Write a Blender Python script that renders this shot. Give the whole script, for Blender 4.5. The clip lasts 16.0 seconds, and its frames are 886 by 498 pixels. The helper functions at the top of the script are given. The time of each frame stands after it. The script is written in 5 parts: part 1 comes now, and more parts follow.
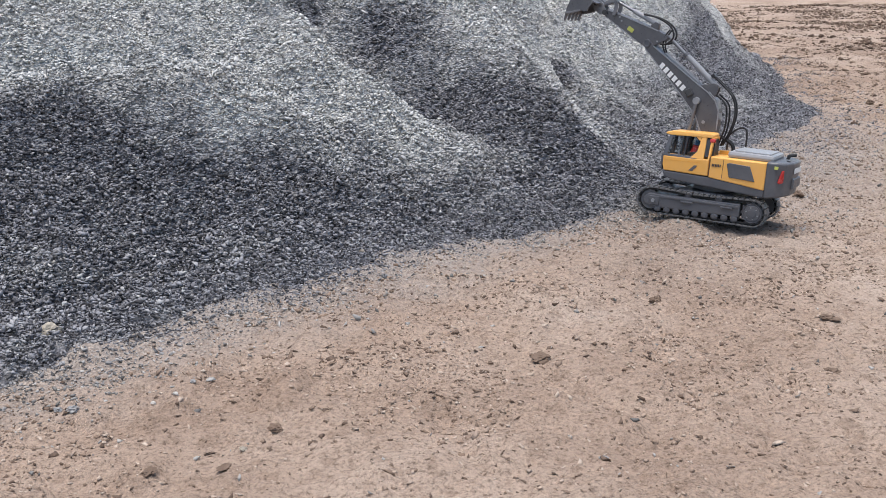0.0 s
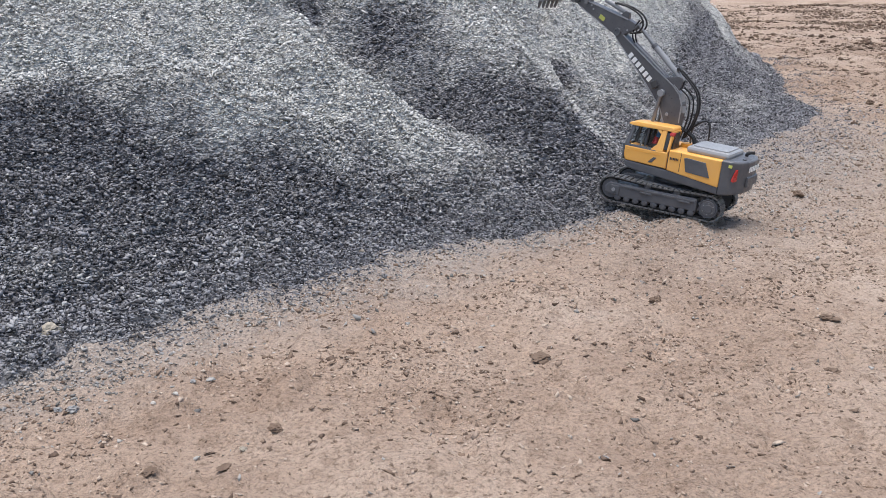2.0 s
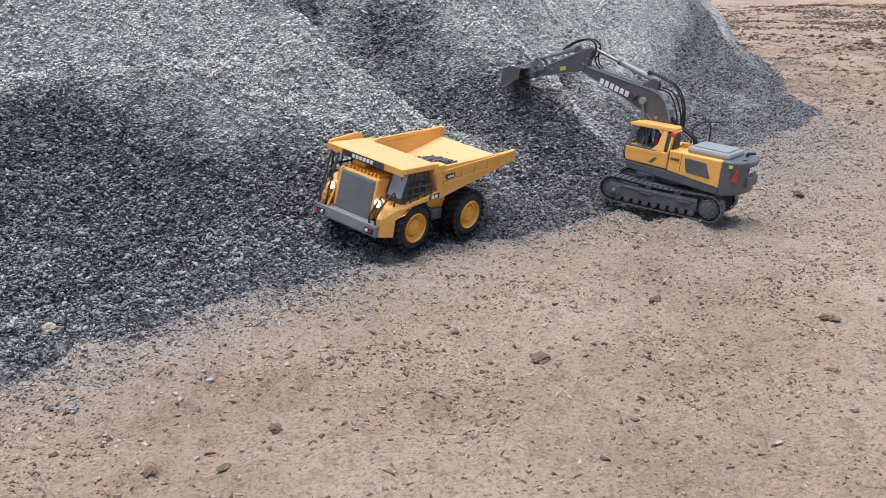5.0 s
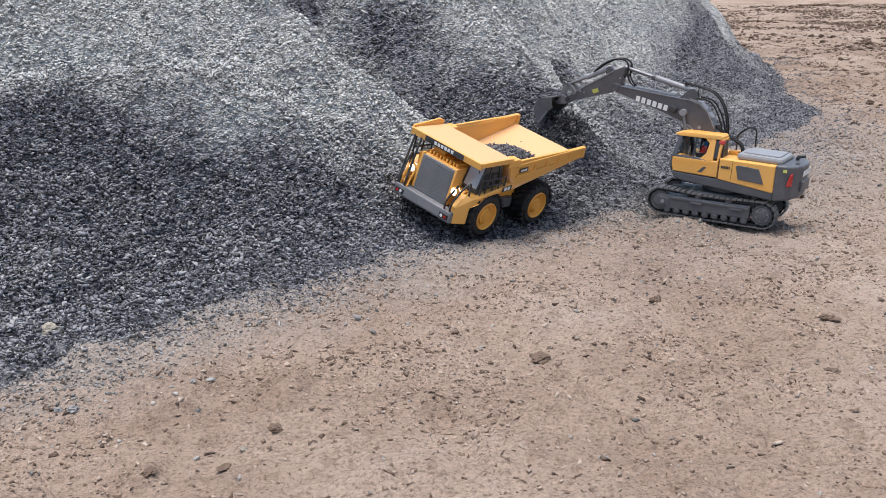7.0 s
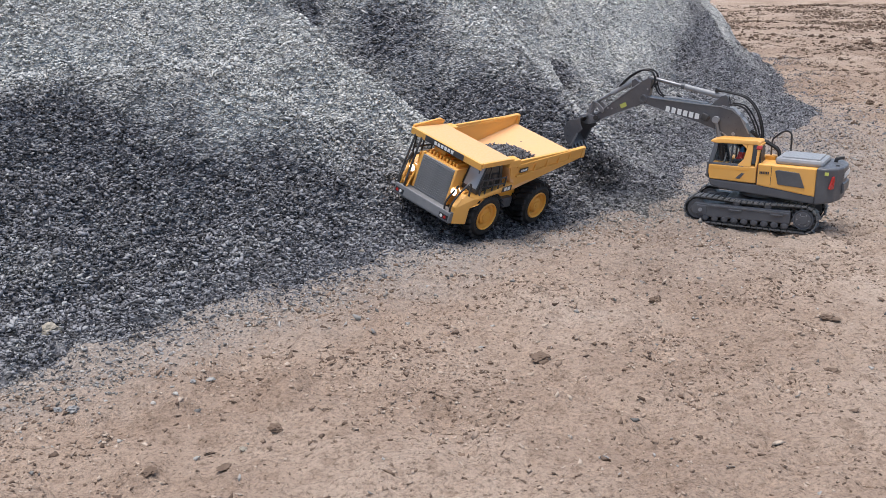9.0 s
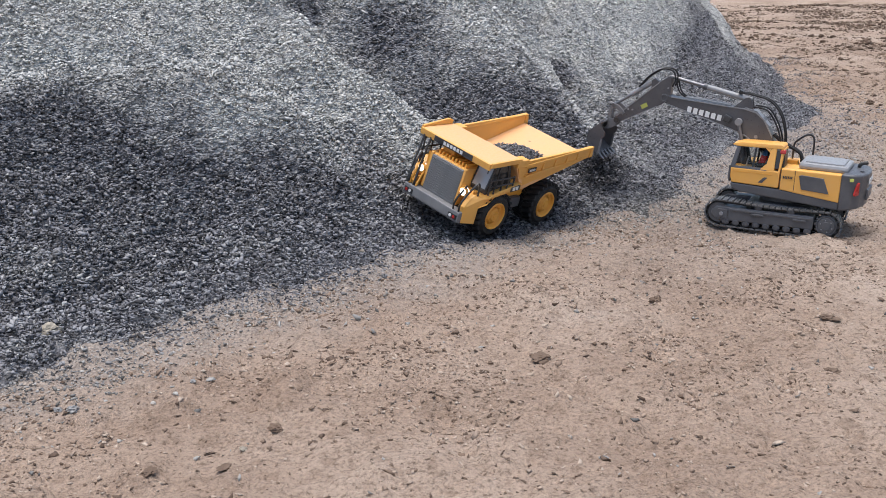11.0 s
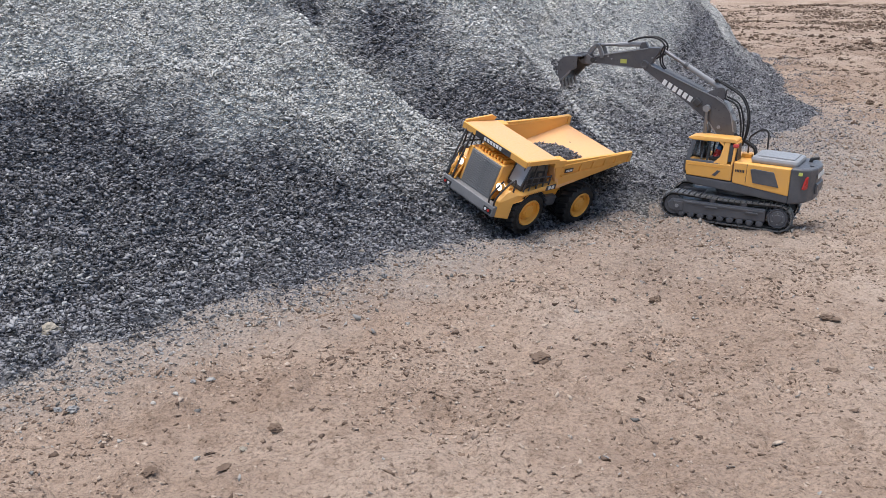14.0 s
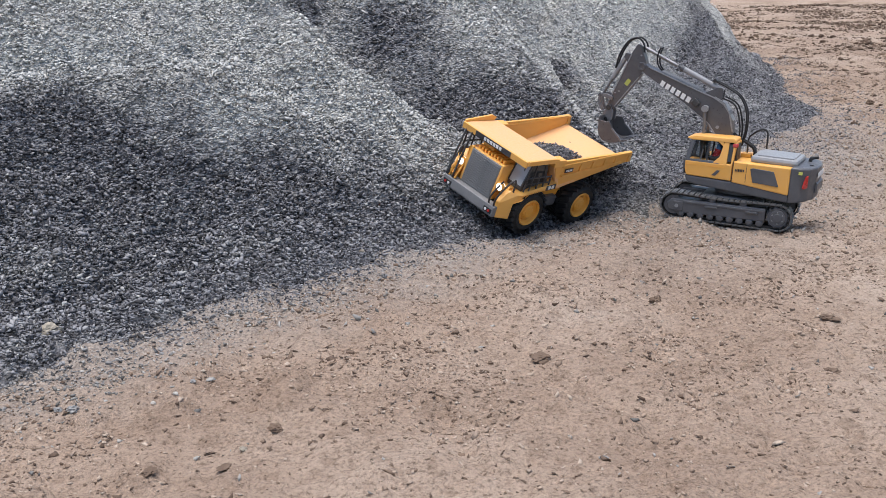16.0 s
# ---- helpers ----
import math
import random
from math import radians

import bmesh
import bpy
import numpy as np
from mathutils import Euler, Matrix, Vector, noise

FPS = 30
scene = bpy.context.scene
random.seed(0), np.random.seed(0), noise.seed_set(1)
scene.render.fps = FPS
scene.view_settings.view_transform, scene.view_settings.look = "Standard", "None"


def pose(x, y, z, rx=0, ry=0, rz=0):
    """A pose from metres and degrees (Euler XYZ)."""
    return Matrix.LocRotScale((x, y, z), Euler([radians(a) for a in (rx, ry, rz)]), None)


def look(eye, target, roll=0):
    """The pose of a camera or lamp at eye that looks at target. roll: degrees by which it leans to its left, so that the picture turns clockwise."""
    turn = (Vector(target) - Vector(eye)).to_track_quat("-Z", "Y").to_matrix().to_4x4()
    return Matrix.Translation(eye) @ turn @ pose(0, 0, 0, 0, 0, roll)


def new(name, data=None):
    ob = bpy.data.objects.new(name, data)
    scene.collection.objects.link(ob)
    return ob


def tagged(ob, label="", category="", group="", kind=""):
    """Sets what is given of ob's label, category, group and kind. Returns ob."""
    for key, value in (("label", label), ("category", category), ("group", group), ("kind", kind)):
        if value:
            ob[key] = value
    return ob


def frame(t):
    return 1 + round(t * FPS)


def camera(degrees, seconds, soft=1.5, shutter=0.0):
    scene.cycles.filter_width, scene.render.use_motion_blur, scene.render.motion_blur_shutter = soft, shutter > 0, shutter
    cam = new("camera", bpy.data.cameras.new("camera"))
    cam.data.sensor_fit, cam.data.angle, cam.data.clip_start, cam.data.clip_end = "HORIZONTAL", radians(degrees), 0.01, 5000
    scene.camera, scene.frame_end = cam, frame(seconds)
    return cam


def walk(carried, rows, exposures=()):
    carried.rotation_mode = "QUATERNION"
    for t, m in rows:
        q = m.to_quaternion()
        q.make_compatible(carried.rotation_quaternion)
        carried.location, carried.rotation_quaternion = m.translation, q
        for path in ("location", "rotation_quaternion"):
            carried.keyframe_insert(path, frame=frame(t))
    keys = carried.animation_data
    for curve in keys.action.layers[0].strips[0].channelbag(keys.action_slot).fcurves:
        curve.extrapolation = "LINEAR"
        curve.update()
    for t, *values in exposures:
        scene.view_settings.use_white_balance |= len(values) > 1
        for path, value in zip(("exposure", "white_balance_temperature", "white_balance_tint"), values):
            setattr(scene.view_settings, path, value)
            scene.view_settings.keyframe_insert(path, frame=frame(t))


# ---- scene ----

# ---------------------------------------------------------------- camera
cam = camera(45.17, 16.0, soft=0.6, shutter=0.22)
EYE = look((0, 0, 0.41), (0, math.cos(radians(15)), 0.41 - math.sin(radians(15))))
walk(cam, [(0.0, EYE), (16.0, EYE)], exposures=[(0.0, 0.44), (4.0, 0.43), (9.0, 0.34), (12.5, 0.33), (16.0, 0.33)])

# ---------------------------------------------------------------- light
SUN_EL, SUN_AZ = 84.0, 245.0          # degrees; azimuth clockwise from +Y
world = bpy.data.worlds.new("world")
scene.world = world
world.use_nodes = True
wn = world.node_tree.nodes
sky = wn.new("ShaderNodeTexSky")
sky.sky_type = "NISHITA"
sky.sun_disc = False
sky.sun_elevation, sky.sun_rotation = radians(SUN_EL), radians(SUN_AZ)
sky.air_density, sky.dust_density = 1.0, 2.0
bg = wn["Background"]
bg.inputs["Strength"].default_value = 0.15
world.node_tree.links.new(sky.outputs[0], bg.inputs["Color"])
sun_data = bpy.data.lights.new("sun", "SUN")
sun_data.energy, sun_data.angle, sun_data.color = 3.1, radians(50), (1.0, 0.966, 0.93)
sun = new("sun", sun_data)
az, el = radians(SUN_AZ), radians(SUN_EL)
sun_from = Vector((math.sin(az) * math.cos(el), math.cos(az) * math.cos(el), math.sin(el)))
sun.matrix_world = look(sun_from * 20, (0, 0, 0))

# ---------------------------------------------------------------- materials


def material(name, base, rough=0.6, metal=0.0, spec=0.5):
    m = bpy.data.materials.new(name)
    m.use_nodes = True
    b = m.node_tree.nodes["Principled BSDF"]
    b.inputs["Base Color"].default_value = (*base, 1)
    b.inputs["Roughness"].default_value = rough
    b.inputs["Metallic"].default_value = metal
    b.inputs["Specular IOR Level"].default_value = spec
    return m, m.node_tree, b


def node(tree, kind, **values):
    n = tree.nodes.new(kind)
    for key, value in values.items():
        n.inputs[key].default_value = value
    return n


def noise_tex(tree, scale, detail=3.0, rough=0.55, coords="Object"):
    tc = tree.nodes.new("ShaderNodeTexCoord")
    n = node(tree, "ShaderNodeTexNoise", Scale=scale, Detail=detail, Roughness=rough)
    tree.links.new(tc.outputs[coords], n.inputs["Vector"])
    return n.outputs["Fac"]


def ramp(tree, fac, stops):
    r = tree.nodes.new("ShaderNodeValToRGB")
    el_ = r.color_ramp.elements
    while len(el_) < len(stops):
        el_.new(0.5)
    for e, (pos, col) in zip(el_, stops):
        e.position, e.color = pos, (*col, 1)
    tree.links.new(fac, r.inputs["Fac"])
    return r.outputs["Color"]


def mix(tree, fac, a, b, mode="MIX"):
    n = tree.nodes.new("ShaderNodeMix")
    n.data_type, n.blend_type = "RGBA", mode
    for sock, v in ((n.inputs[0], fac), (n.inputs[6], a), (n.inputs[7], b)):
        if isinstance(v, (int, float)):
            sock.default_value = v
        elif isinstance(v, tuple):
            sock.default_value = (*v, 1)
        else:
            tree.links.new(v, sock)
    return n.outputs[2]


def bump(tree, bsdf, height, strength, dist):
    n = node(tree, "ShaderNodeBump", Strength=strength, Distance=dist)
    tree.links.new(height, n.inputs["Height"])
    tree.links.new(n.outputs[0], bsdf.inputs["Normal"])


def painted(name, base, rough=0.4, dust=0.25, spec=0.5, metal=0.0):
    """Moulded plastic or paint with a film of grey dust and small scuffs."""
    m, t, b = material(name, base, rough, metal, spec)
    cloud = noise_tex(t, 35, 5, 0.65)
    dusty = ramp(t, cloud, [(0.42, (0, 0, 0)), (0.75, (dust, dust, dust))])
    t.links.new(mix(t, dusty, base, (0.33, 0.32, 0.31)), b.inputs["Base Color"])
    fine = noise_tex(t, 260, 2)
    t.links.new(ramp(t, fine, [(0.3, (rough - 0.08,) * 3), (0.7, (rough + 0.14,) * 3)]), b.inputs["Roughness"])
    bump(t, b, fine, 0.12, 0.0004)
    return m


# damp dug places plus painted shade of hollows and steep faces: centre and radius
DAMP_SHADE = (
    (-0.10, 2.14, 0.26, 0.13), (0.01, 2.04, 0.14, 0.125), (0.16, 1.98, 0.14, 0.13), (0.27, 1.88, 0.06, 0.12), (0.22, 2.87, 0.30, 0.12), (0.29, 2.60, 0.16, 0.08),
    (0.82, 3.15, 0.14, 0.14), (0.82, 3.35, 0.20, 0.24), (-0.62, 1.62, 0.14, 0.14), (-0.27, 2.18, 0.32, 0.06), (-0.52, 1.53, 0.10, 0.19), (-0.26, 1.58, 0.06, 0.11),
)


def foot_distance(t, geo, lo, hi):
    """0 at lo to 1 at hi metres inside the straight foot of the heap, roughened."""
    dot = t.nodes.new("ShaderNodeVectorMath")
    dot.operation = "DOT_PRODUCT"
    t.links.new(geo.outputs["Position"], dot.inputs[0])
    dot.inputs[1].default_value = (-0.72, 0.69, 0.0)
    rough = node(t, "ShaderNodeMath")
    rough.operation = "MULTIPLY_ADD"
    t.links.new(noise_tex(t, 12, 5, 0.7), rough.inputs[0])
    rough.inputs[1].default_value = 0.22
    t.links.new(dot.outputs["Value"], rough.inputs[2])
    rng_ = t.nodes.new("ShaderNodeMapRange")
    rng_.inputs["From Min"].default_value, rng_.inputs["From Max"].default_value = lo + 1.124, hi + 1.124
    t.links.new(rough.outputs[0], rng_.inputs["Value"])
    return rng_.outputs[0]


def gravel_material(name, per_stone, always_dark=False):
    """Crushed grey stone: damp and bluish low down and where freshly dug, with the shade of hollows painted in, drier
    and dusted higher up.
    """
    m, t, b = material(name, (0.15, 0.15, 0.16), 0.85, 0, 0.25)
    geo = t.nodes.new("ShaderNodeNewGeometry")
    sep = t.nodes.new("ShaderNodeSeparateXYZ")
    t.links.new(geo.outputs["Position"], sep.inputs[0])
    patch = noise_tex(t, 5.5, 7, 0.72)

    def math_(op, a, c):
        n = t.nodes.new("ShaderNodeMath")
        n.operation = op
        if op == "MULTIPLY_ADD":
            n.inputs[2].default_value = 0.5 - 0.5 * c
        for sock, v in zip(n.inputs, (a, c)):
            if isinstance(v, (int, float)):
                sock.default_value = v
            else:
                t.links.new(v, sock)
        return n.outputs[0]

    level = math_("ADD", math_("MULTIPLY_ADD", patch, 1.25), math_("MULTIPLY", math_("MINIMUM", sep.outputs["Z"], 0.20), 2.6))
    for x, y, z, r in DAMP_SHADE:
        far = t.nodes.new("ShaderNodeVectorMath")
        far.operation = "DISTANCE"
        t.links.new(geo.outputs["Position"], far.inputs[0])
        far.inputs[1].default_value = (x, y, z)
        near = t.nodes.new("ShaderNodeMapRange")
        near.inputs["From Min"].default_value, near.inputs["From Max"].default_value = r * 1.2, r * 0.3
        near.inputs["To Min"].default_value, near.inputs["To Max"].default_value = 0.0, 0.42
        t.links.new(far.outputs["Value"], near.inputs["Value"])
        level = math_("SUBTRACT", level, near.outputs[0])
    dry = 0.0 if always_dark else ramp(t, level, [(0.58, (0, 0, 0)), (1.02, (1, 1, 1))])
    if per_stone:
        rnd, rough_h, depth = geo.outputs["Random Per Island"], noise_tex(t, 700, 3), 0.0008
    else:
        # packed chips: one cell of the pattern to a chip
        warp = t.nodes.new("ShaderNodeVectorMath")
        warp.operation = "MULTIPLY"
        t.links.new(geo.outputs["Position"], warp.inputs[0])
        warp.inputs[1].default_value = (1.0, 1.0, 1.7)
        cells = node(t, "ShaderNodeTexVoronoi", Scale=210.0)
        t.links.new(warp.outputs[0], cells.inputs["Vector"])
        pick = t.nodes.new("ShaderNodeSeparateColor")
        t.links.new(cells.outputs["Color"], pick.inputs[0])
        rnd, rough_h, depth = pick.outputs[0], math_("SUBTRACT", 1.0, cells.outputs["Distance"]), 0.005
    damp_shade_c = ramp(t, rnd, [(0.0, (0.022, 0.022, 0.024)), (0.4, (0.132, 0.131, 0.143)), (0.85, (0.268, 0.267, 0.284)), (0.97, (0.32, 0.32, 0.325)), (1.0, (0.44, 0.435, 0.41))])
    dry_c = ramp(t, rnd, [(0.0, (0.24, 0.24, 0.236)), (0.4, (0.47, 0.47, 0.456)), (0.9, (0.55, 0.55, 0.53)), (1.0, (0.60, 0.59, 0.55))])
    stone = mix(t, dry, damp_shade_c, dry_c)
    # the load and the raked stone get a copy a third darker
    if always_dark:
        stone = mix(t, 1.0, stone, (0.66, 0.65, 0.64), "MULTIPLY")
    else:
        dusty = ramp(t, rnd, [(0.0, (0.10, 0.095, 0.088)), (0.5, (0.23, 0.222, 0.21)), (1.0, (0.42, 0.40, 0.37))])
        stone = mix(t, foot_distance(t, geo, -0.06, 0.03), dusty, stone)
    t.links.new(stone, b.inputs["Base Color"])
    bump(t, b, rough_h, 0.5 if per_stone else 1.0, depth)
    return m


def soil_material():
    m, t, b = material("trodden_soil", (0.36, 0.27, 0.2), 0.95, 0, 0.15)
    broad = noise_tex(t, 2.3, 5, 0.6)
    mid = noise_tex(t, 55, 6, 0.75)
    fine = noise_tex(t, 240, 4, 0.7)
    grit = noise_tex(t, 330, 3, 0.65)
    c = ramp(t, broad, [(0.32, (0.275, 0.196, 0.146)), (0.5, (0.375, 0.283, 0.218)), (0.68, (0.44, 0.352, 0.284))])
    c = mix(t, ramp(t, mid, [(0.39, (0.5, 0.5, 0.5)), (0.50, (0, 0, 0))]), c, (0.20, 0.140, 0.102))
    c = mix(t, 0.75, c, ramp(t, fine, [(0.34, (0.42, 0.39, 0.37)), (0.47, (0.97, 0.97, 0.97)), (0.66, (1.25, 1.24, 1.22))]), "MULTIPLY")
    geo = t.nodes.new("ShaderNodeNewGeometry")
    strewn = ramp(t, foot_distance(t, geo, -0.16, 0.24), [(0.0, (0, 0, 0)), (0.5, (0.7, 0.7, 0.7)), (0.75, (0.7, 0.7, 0.7)), (1.0, (0, 0, 0))])
    sep = t.nodes.new("ShaderNodeSeparateXYZ")
    t.links.new(geo.outputs["Position"], sep.inputs[0])
    side = t.nodes.new("ShaderNodeMapRange")
    side.inputs["From Min"].default_value, side.inputs["From Max"].default_value = 1.0, 0.7
    t.links.new(sep.outputs["X"], side.inputs["Value"])
    strewn = mix(t, 1.0, strewn, side.outputs[0], "MULTIPLY")
    end = t.nodes.new("ShaderNodeMapRange")
    end.inputs["From Min"].default_value, end.inputs["From Max"].default_value = -1.1, -0.7
    t.links.new(sep.outputs["X"], end.inputs["Value"])
    strewn = mix(t, 1.0, strewn, end.outputs[0], "MULTIPLY")
    apron = t.nodes.new("ShaderNodeMapRange")
    apron.inputs["From Min"].default_value, apron.inputs["From Max"].default_value = 0.10, 0.45
    apron.inputs["To Max"].default_value = 0.6
    t.links.new(sep.outputs["X"], apron.inputs["Value"])
    outer = t.nodes.new("ShaderNodeMapRange")
    outer.inputs["From Min"].default_value, outer.inputs["From Max"].default_value = 1.2, 0.85
    t.links.new(sep.outputs["X"], outer.inputs["Value"])
    dusted = mix(t, 1.0, mix(t, 1.0, foot_distance(t, geo, -0.42, 0.0), apron.outputs[0], "MULTIPLY"), outer.outputs[0], "MULTIPLY")
    strewn = mix(t, 1.0, strewn, dusted, "LIGHTEN")
    c = mix(t, strewn, c, ramp(t, grit, [(0.38, (0.14, 0.135, 0.13)), (0.5, (0.27, 0.255, 0.24)), (0.62, (0.42, 0.40, 0.375))]))
    t.links.new(c, b.inputs["Base Color"])
    lumpy = node(t, "ShaderNodeMath")
    lumpy.operation = "MULTIPLY_ADD"
    t.links.new(noise_tex(t, 105, 5, 0.7), lumpy.inputs[0])
    lumpy.inputs[1].default_value = 2.0
    t.links.new(grit, lumpy.inputs[2])
    bump(t, b, lumpy.outputs[0], 1.0, 0.0035)
    return m


def stone_material(name, lo, mid, hi):
    m, t, b = material(name, mid, 0.9, 0, 0.2)
    geo = t.nodes.new("ShaderNodeNewGeometry")
    c = ramp(t, geo.outputs["Random Per Island"], [(0.0, lo), (0.6, mid), (1.0, hi)])
    n = noise_tex(t, 150, 4, 0.7)
    c = mix(t, 0.6, c, ramp(t, n, [(0.3, (0.55, 0.5, 0.47)), (0.7, (1.1, 1.1, 1.1))]), "MULTIPLY")
    t.links.new(c, b.inputs["Base Color"])
    bump(t, b, n, 0.7, 0.002)
    return m


GRAVEL = gravel_material("crushed_stone", True)
GRAVEL_DARK = gravel_material("dark_crushed_stone", True, True)
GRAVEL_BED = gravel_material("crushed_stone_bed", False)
SOIL = soil_material()
CRUMB = stone_material("soil_crumb", (0.115, 0.080, 0.060), (0.32, 0.237, 0.180), (0.52, 0.43, 0.35))
FAR_CRUMB = stone_material("dug_soil", (0.09, 0.062, 0.045), (0.21, 0.15, 0.112), (0.38, 0.30, 0.235))
CLOD = stone_material("earth_clod", (0.10, 0.070, 0.051), (0.16, 0.114, 0.084), (0.23, 0.165, 0.122))
PALE = stone_material("pale_stone", (0.26, 0.235, 0.19), (0.36, 0.325, 0.265), (0.48, 0.445, 0.38))
YELLOW = painted("yellow_plastic", (0.80, 0.405, 0.09), 0.38, 0.10)
ORANGE = painted("orange_plastic", (0.80, 0.37, 0.05), 0.45, 0.12)
BED_YELLOW = painted("bed_yellow_plastic", (0.79, 0.435, 0.195), 0.40, 0.12)
GREY = painted("dark_grey_plastic", (0.085, 0.087, 0.096), 0.38, 0.14)
ARM_GREY = painted("arm_grey_metal", (0.078, 0.077, 0.084), 0.34, 0.12)
HOOD_GREY = painted("hood_grey_plastic", (0.25, 0.255, 0.265), 0.36, 0.15)
LINK_GREY = painted("link_grey_metal", (0.15, 0.15, 0.158), 0.32, 0.12)
BUMPER = painted("bumper_grey_plastic", (0.17, 0.17, 0.175), 0.45, 0.3)
BLACK = painted("black_rubber", (0.011, 0.011, 0.012), 0.6, 0.10, 0.35)
BLACK_GLOSS = painted("black_plastic", (0.02, 0.02, 0.022), 0.35, 0.15)
STEEL = painted("bare_steel", (0.22, 0.22, 0.228), 0.42, 0.2, 0.5, 0.7)
WHITE = painted("white_print", (0.78, 0.78, 0.76), 0.5, 0.2)
RED = painted("red_lens", (0.45, 0.03, 0.025), 0.2, 0.1)
STICKER = painted("yellow_sticker", (0.42, 0.44, 0.09), 0.5, 0.15)
BLUE = painted("blue_plastic", (0.05, 0.16, 0.34), 0.5, 0.1)
TEAL = painted("teal_plastic", (0.03, 0.25, 0.22), 0.5, 0.1)
DARK_PRINT = painted("dark_print", (0.03, 0.028, 0.03), 0.5, 0.2)
PANE, _t, _b = material("tinted_pane", (0.72, 0.76, 0.78), 0.03, 0, 0.5)
_b.inputs["Transmission Weight"].default_value = 1.0
_b.inputs["IOR"].default_value = 1.08
DARK_PANE, _t, _b = material("dark_pane", (0.03, 0.033, 0.036), 0.08, 0, 0.6)
LAMP, _t, _b = material("lit_lamp", (0.9, 0.9, 0.88), 0.2)
_b.inputs["Emission Color"].default_value = (1.0, 0.97, 0.9, 1)
_b.inputs["Emission Strength"].default_value = 2.2

# ---------------------------------------------------------------- mesh helpers


def part(name, bm, mat, parent=None, label="", smooth=False):
    me = bpy.data.meshes.new(name)
    bmesh.ops.recalc_face_normals(bm, faces=bm.faces)
    bm.to_mesh(me)
    bm.free()
    for m in mat if isinstance(mat, (list, tuple)) else [mat]:
        me.materials.append(m)
    if smooth:
        me.polygons.foreach_set("use_smooth", [True] * len(me.polygons))
    ob = new(name, me)
    ob.parent = parent
    if label:
        tagged(ob, label)
    return ob


def same(name, ob, m, parent):
    """Another object on ob's mesh."""
    o = new(name, ob.data)
    o.parent = parent
    o.matrix_basis = m
    return o


def rounded(bm, r, segments=2):
    if r > 0:
        bmesh.ops.bevel(bm, geom=list(bm.edges), offset=r, segments=segments, profile=0.5, affect="EDGES", clamp_overlap=True)
    return bm


def box(x0, x1, y0, y1, z0, z1, r=0.001, bm=None):
    b = bmesh.new()
    bmesh.ops.create_cube(b, size=1)
    for v in b.verts:
        v.co = Vector(((x0 + x1) / 2 + v.co.x * (x1 - x0), (y0 + y1) / 2 + v.co.y * (y1 - y0), (z0 + z1) / 2 + v.co.z * (z1 - z0)))
    rounded(b, r)
    return merge(bm, b)


def merge(bm, b):
    if bm is None:
        return b
    me = bpy.data.meshes.new("tmp")
    b.to_mesh(me)
    b.free()
    bm.from_mesh(me)
    bpy.data.meshes.remove(me)
    return bm


def prism(profile, y0, y1, r=0.001, bm=None, y0s=None, y1s=None):
    """A polygon in x and z, thick from y0 to y1; y0s, y1s give single corners their own y."""
    b = bmesh.new()
    n = len(profile)
    lo = [b.verts.new((p[0], y0s[i] if y0s else y0, p[1])) for i, p in enumerate(profile)]
    hi = [b.verts.new((p[0], y1s[i] if y1s else y1, p[1])) for i, p in enumerate(profile)]
    b.faces.new(lo)
    b.faces.new(hi[::-1])
    for i in range(n):
        b.faces.new((lo[i], hi[i], hi[(i + 1) % n], lo[(i + 1) % n]))
    bmesh.ops.recalc_face_normals(b, faces=b.faces)
    rounded(b, r, 2)
    return merge(bm, b)


def rod(a, c, r, bm=None, sides=12, r2=None):
    a, c = Vector(a), Vector(c)
    b = bmesh.new()
    bmesh.ops.create_cone(b, cap_ends=True, segments=sides, radius1=r, radius2=r if r2 is None else r2, depth=(c - a).length)
    m = Matrix.Translation((a + c) / 2) @ (c - a).to_track_quat("Z", "Y").to_matrix().to_4x4()
    bmesh.ops.transform(b, matrix=m, verts=b.verts)
    return merge(bm, b)


def tube(points, r, bm=None, sides=7, sub=5):
    """A round hose through the points, smoothed."""
    pts = [Vector(p) for p in points]
    path = []
    for i in range(len(pts) - 1):
        p0, p1, p2, p3 = pts[max(i - 1, 0)], pts[i], pts[i + 1], pts[min(i + 2, len(pts) - 1)]
        for k in range(sub):
            t = k / sub
            path.append(0.5 * (2 * p1 + (p2 - p0) * t + (2 * p0 - 5 * p1 + 4 * p2 - p3) * t * t + (3 * p1 - p0 - 3 * p2 + p3) * t ** 3))
    path.append(pts[-1])
    b = bmesh.new()
    rings = []
    for i, p in enumerate(path):
        d = (path[min(i + 1, len(path) - 1)] - path[max(i - 1, 0)]).normalized()
        side = d.cross(Vector((0.13, 0.97, 0.21))).normalized()
        up = side.cross(d)
        rings.append([b.verts.new(p + r * (math.cos(a) * side + math.sin(a) * up)) for a in (2 * math.pi * k / sides for k in range(sides))])
    for a, c in zip(rings, rings[1:]):
        for k in range(sides):
            b.faces.new((a[k], a[(k + 1) % sides], c[(k + 1) % sides], c[k]))
    b.faces.new(rings[0])
    b.faces.new(rings[-1][::-1])
    return merge(bm, b)


def lathe(profile, bm=None, sides=28):
    """Rings of (y, radius) turned round the y axis."""
    b = bmesh.new()
    rings = []
    for y, r in profile:
        rings.append([b.verts.new((r * math.cos(2 * math.pi * k / sides), y, r * math.sin(2 * math.pi * k / sides))) for k in range(sides)])
    for a, c in zip(rings, rings[1:]):
        for k in range(sides):
            b.faces.new((a[k], a[(k + 1) % sides], c[(k + 1) % sides], c[k]))
    b.faces.new(rings[0][::-1])
    b.faces.new(rings[-1])
    return merge(bm, b)


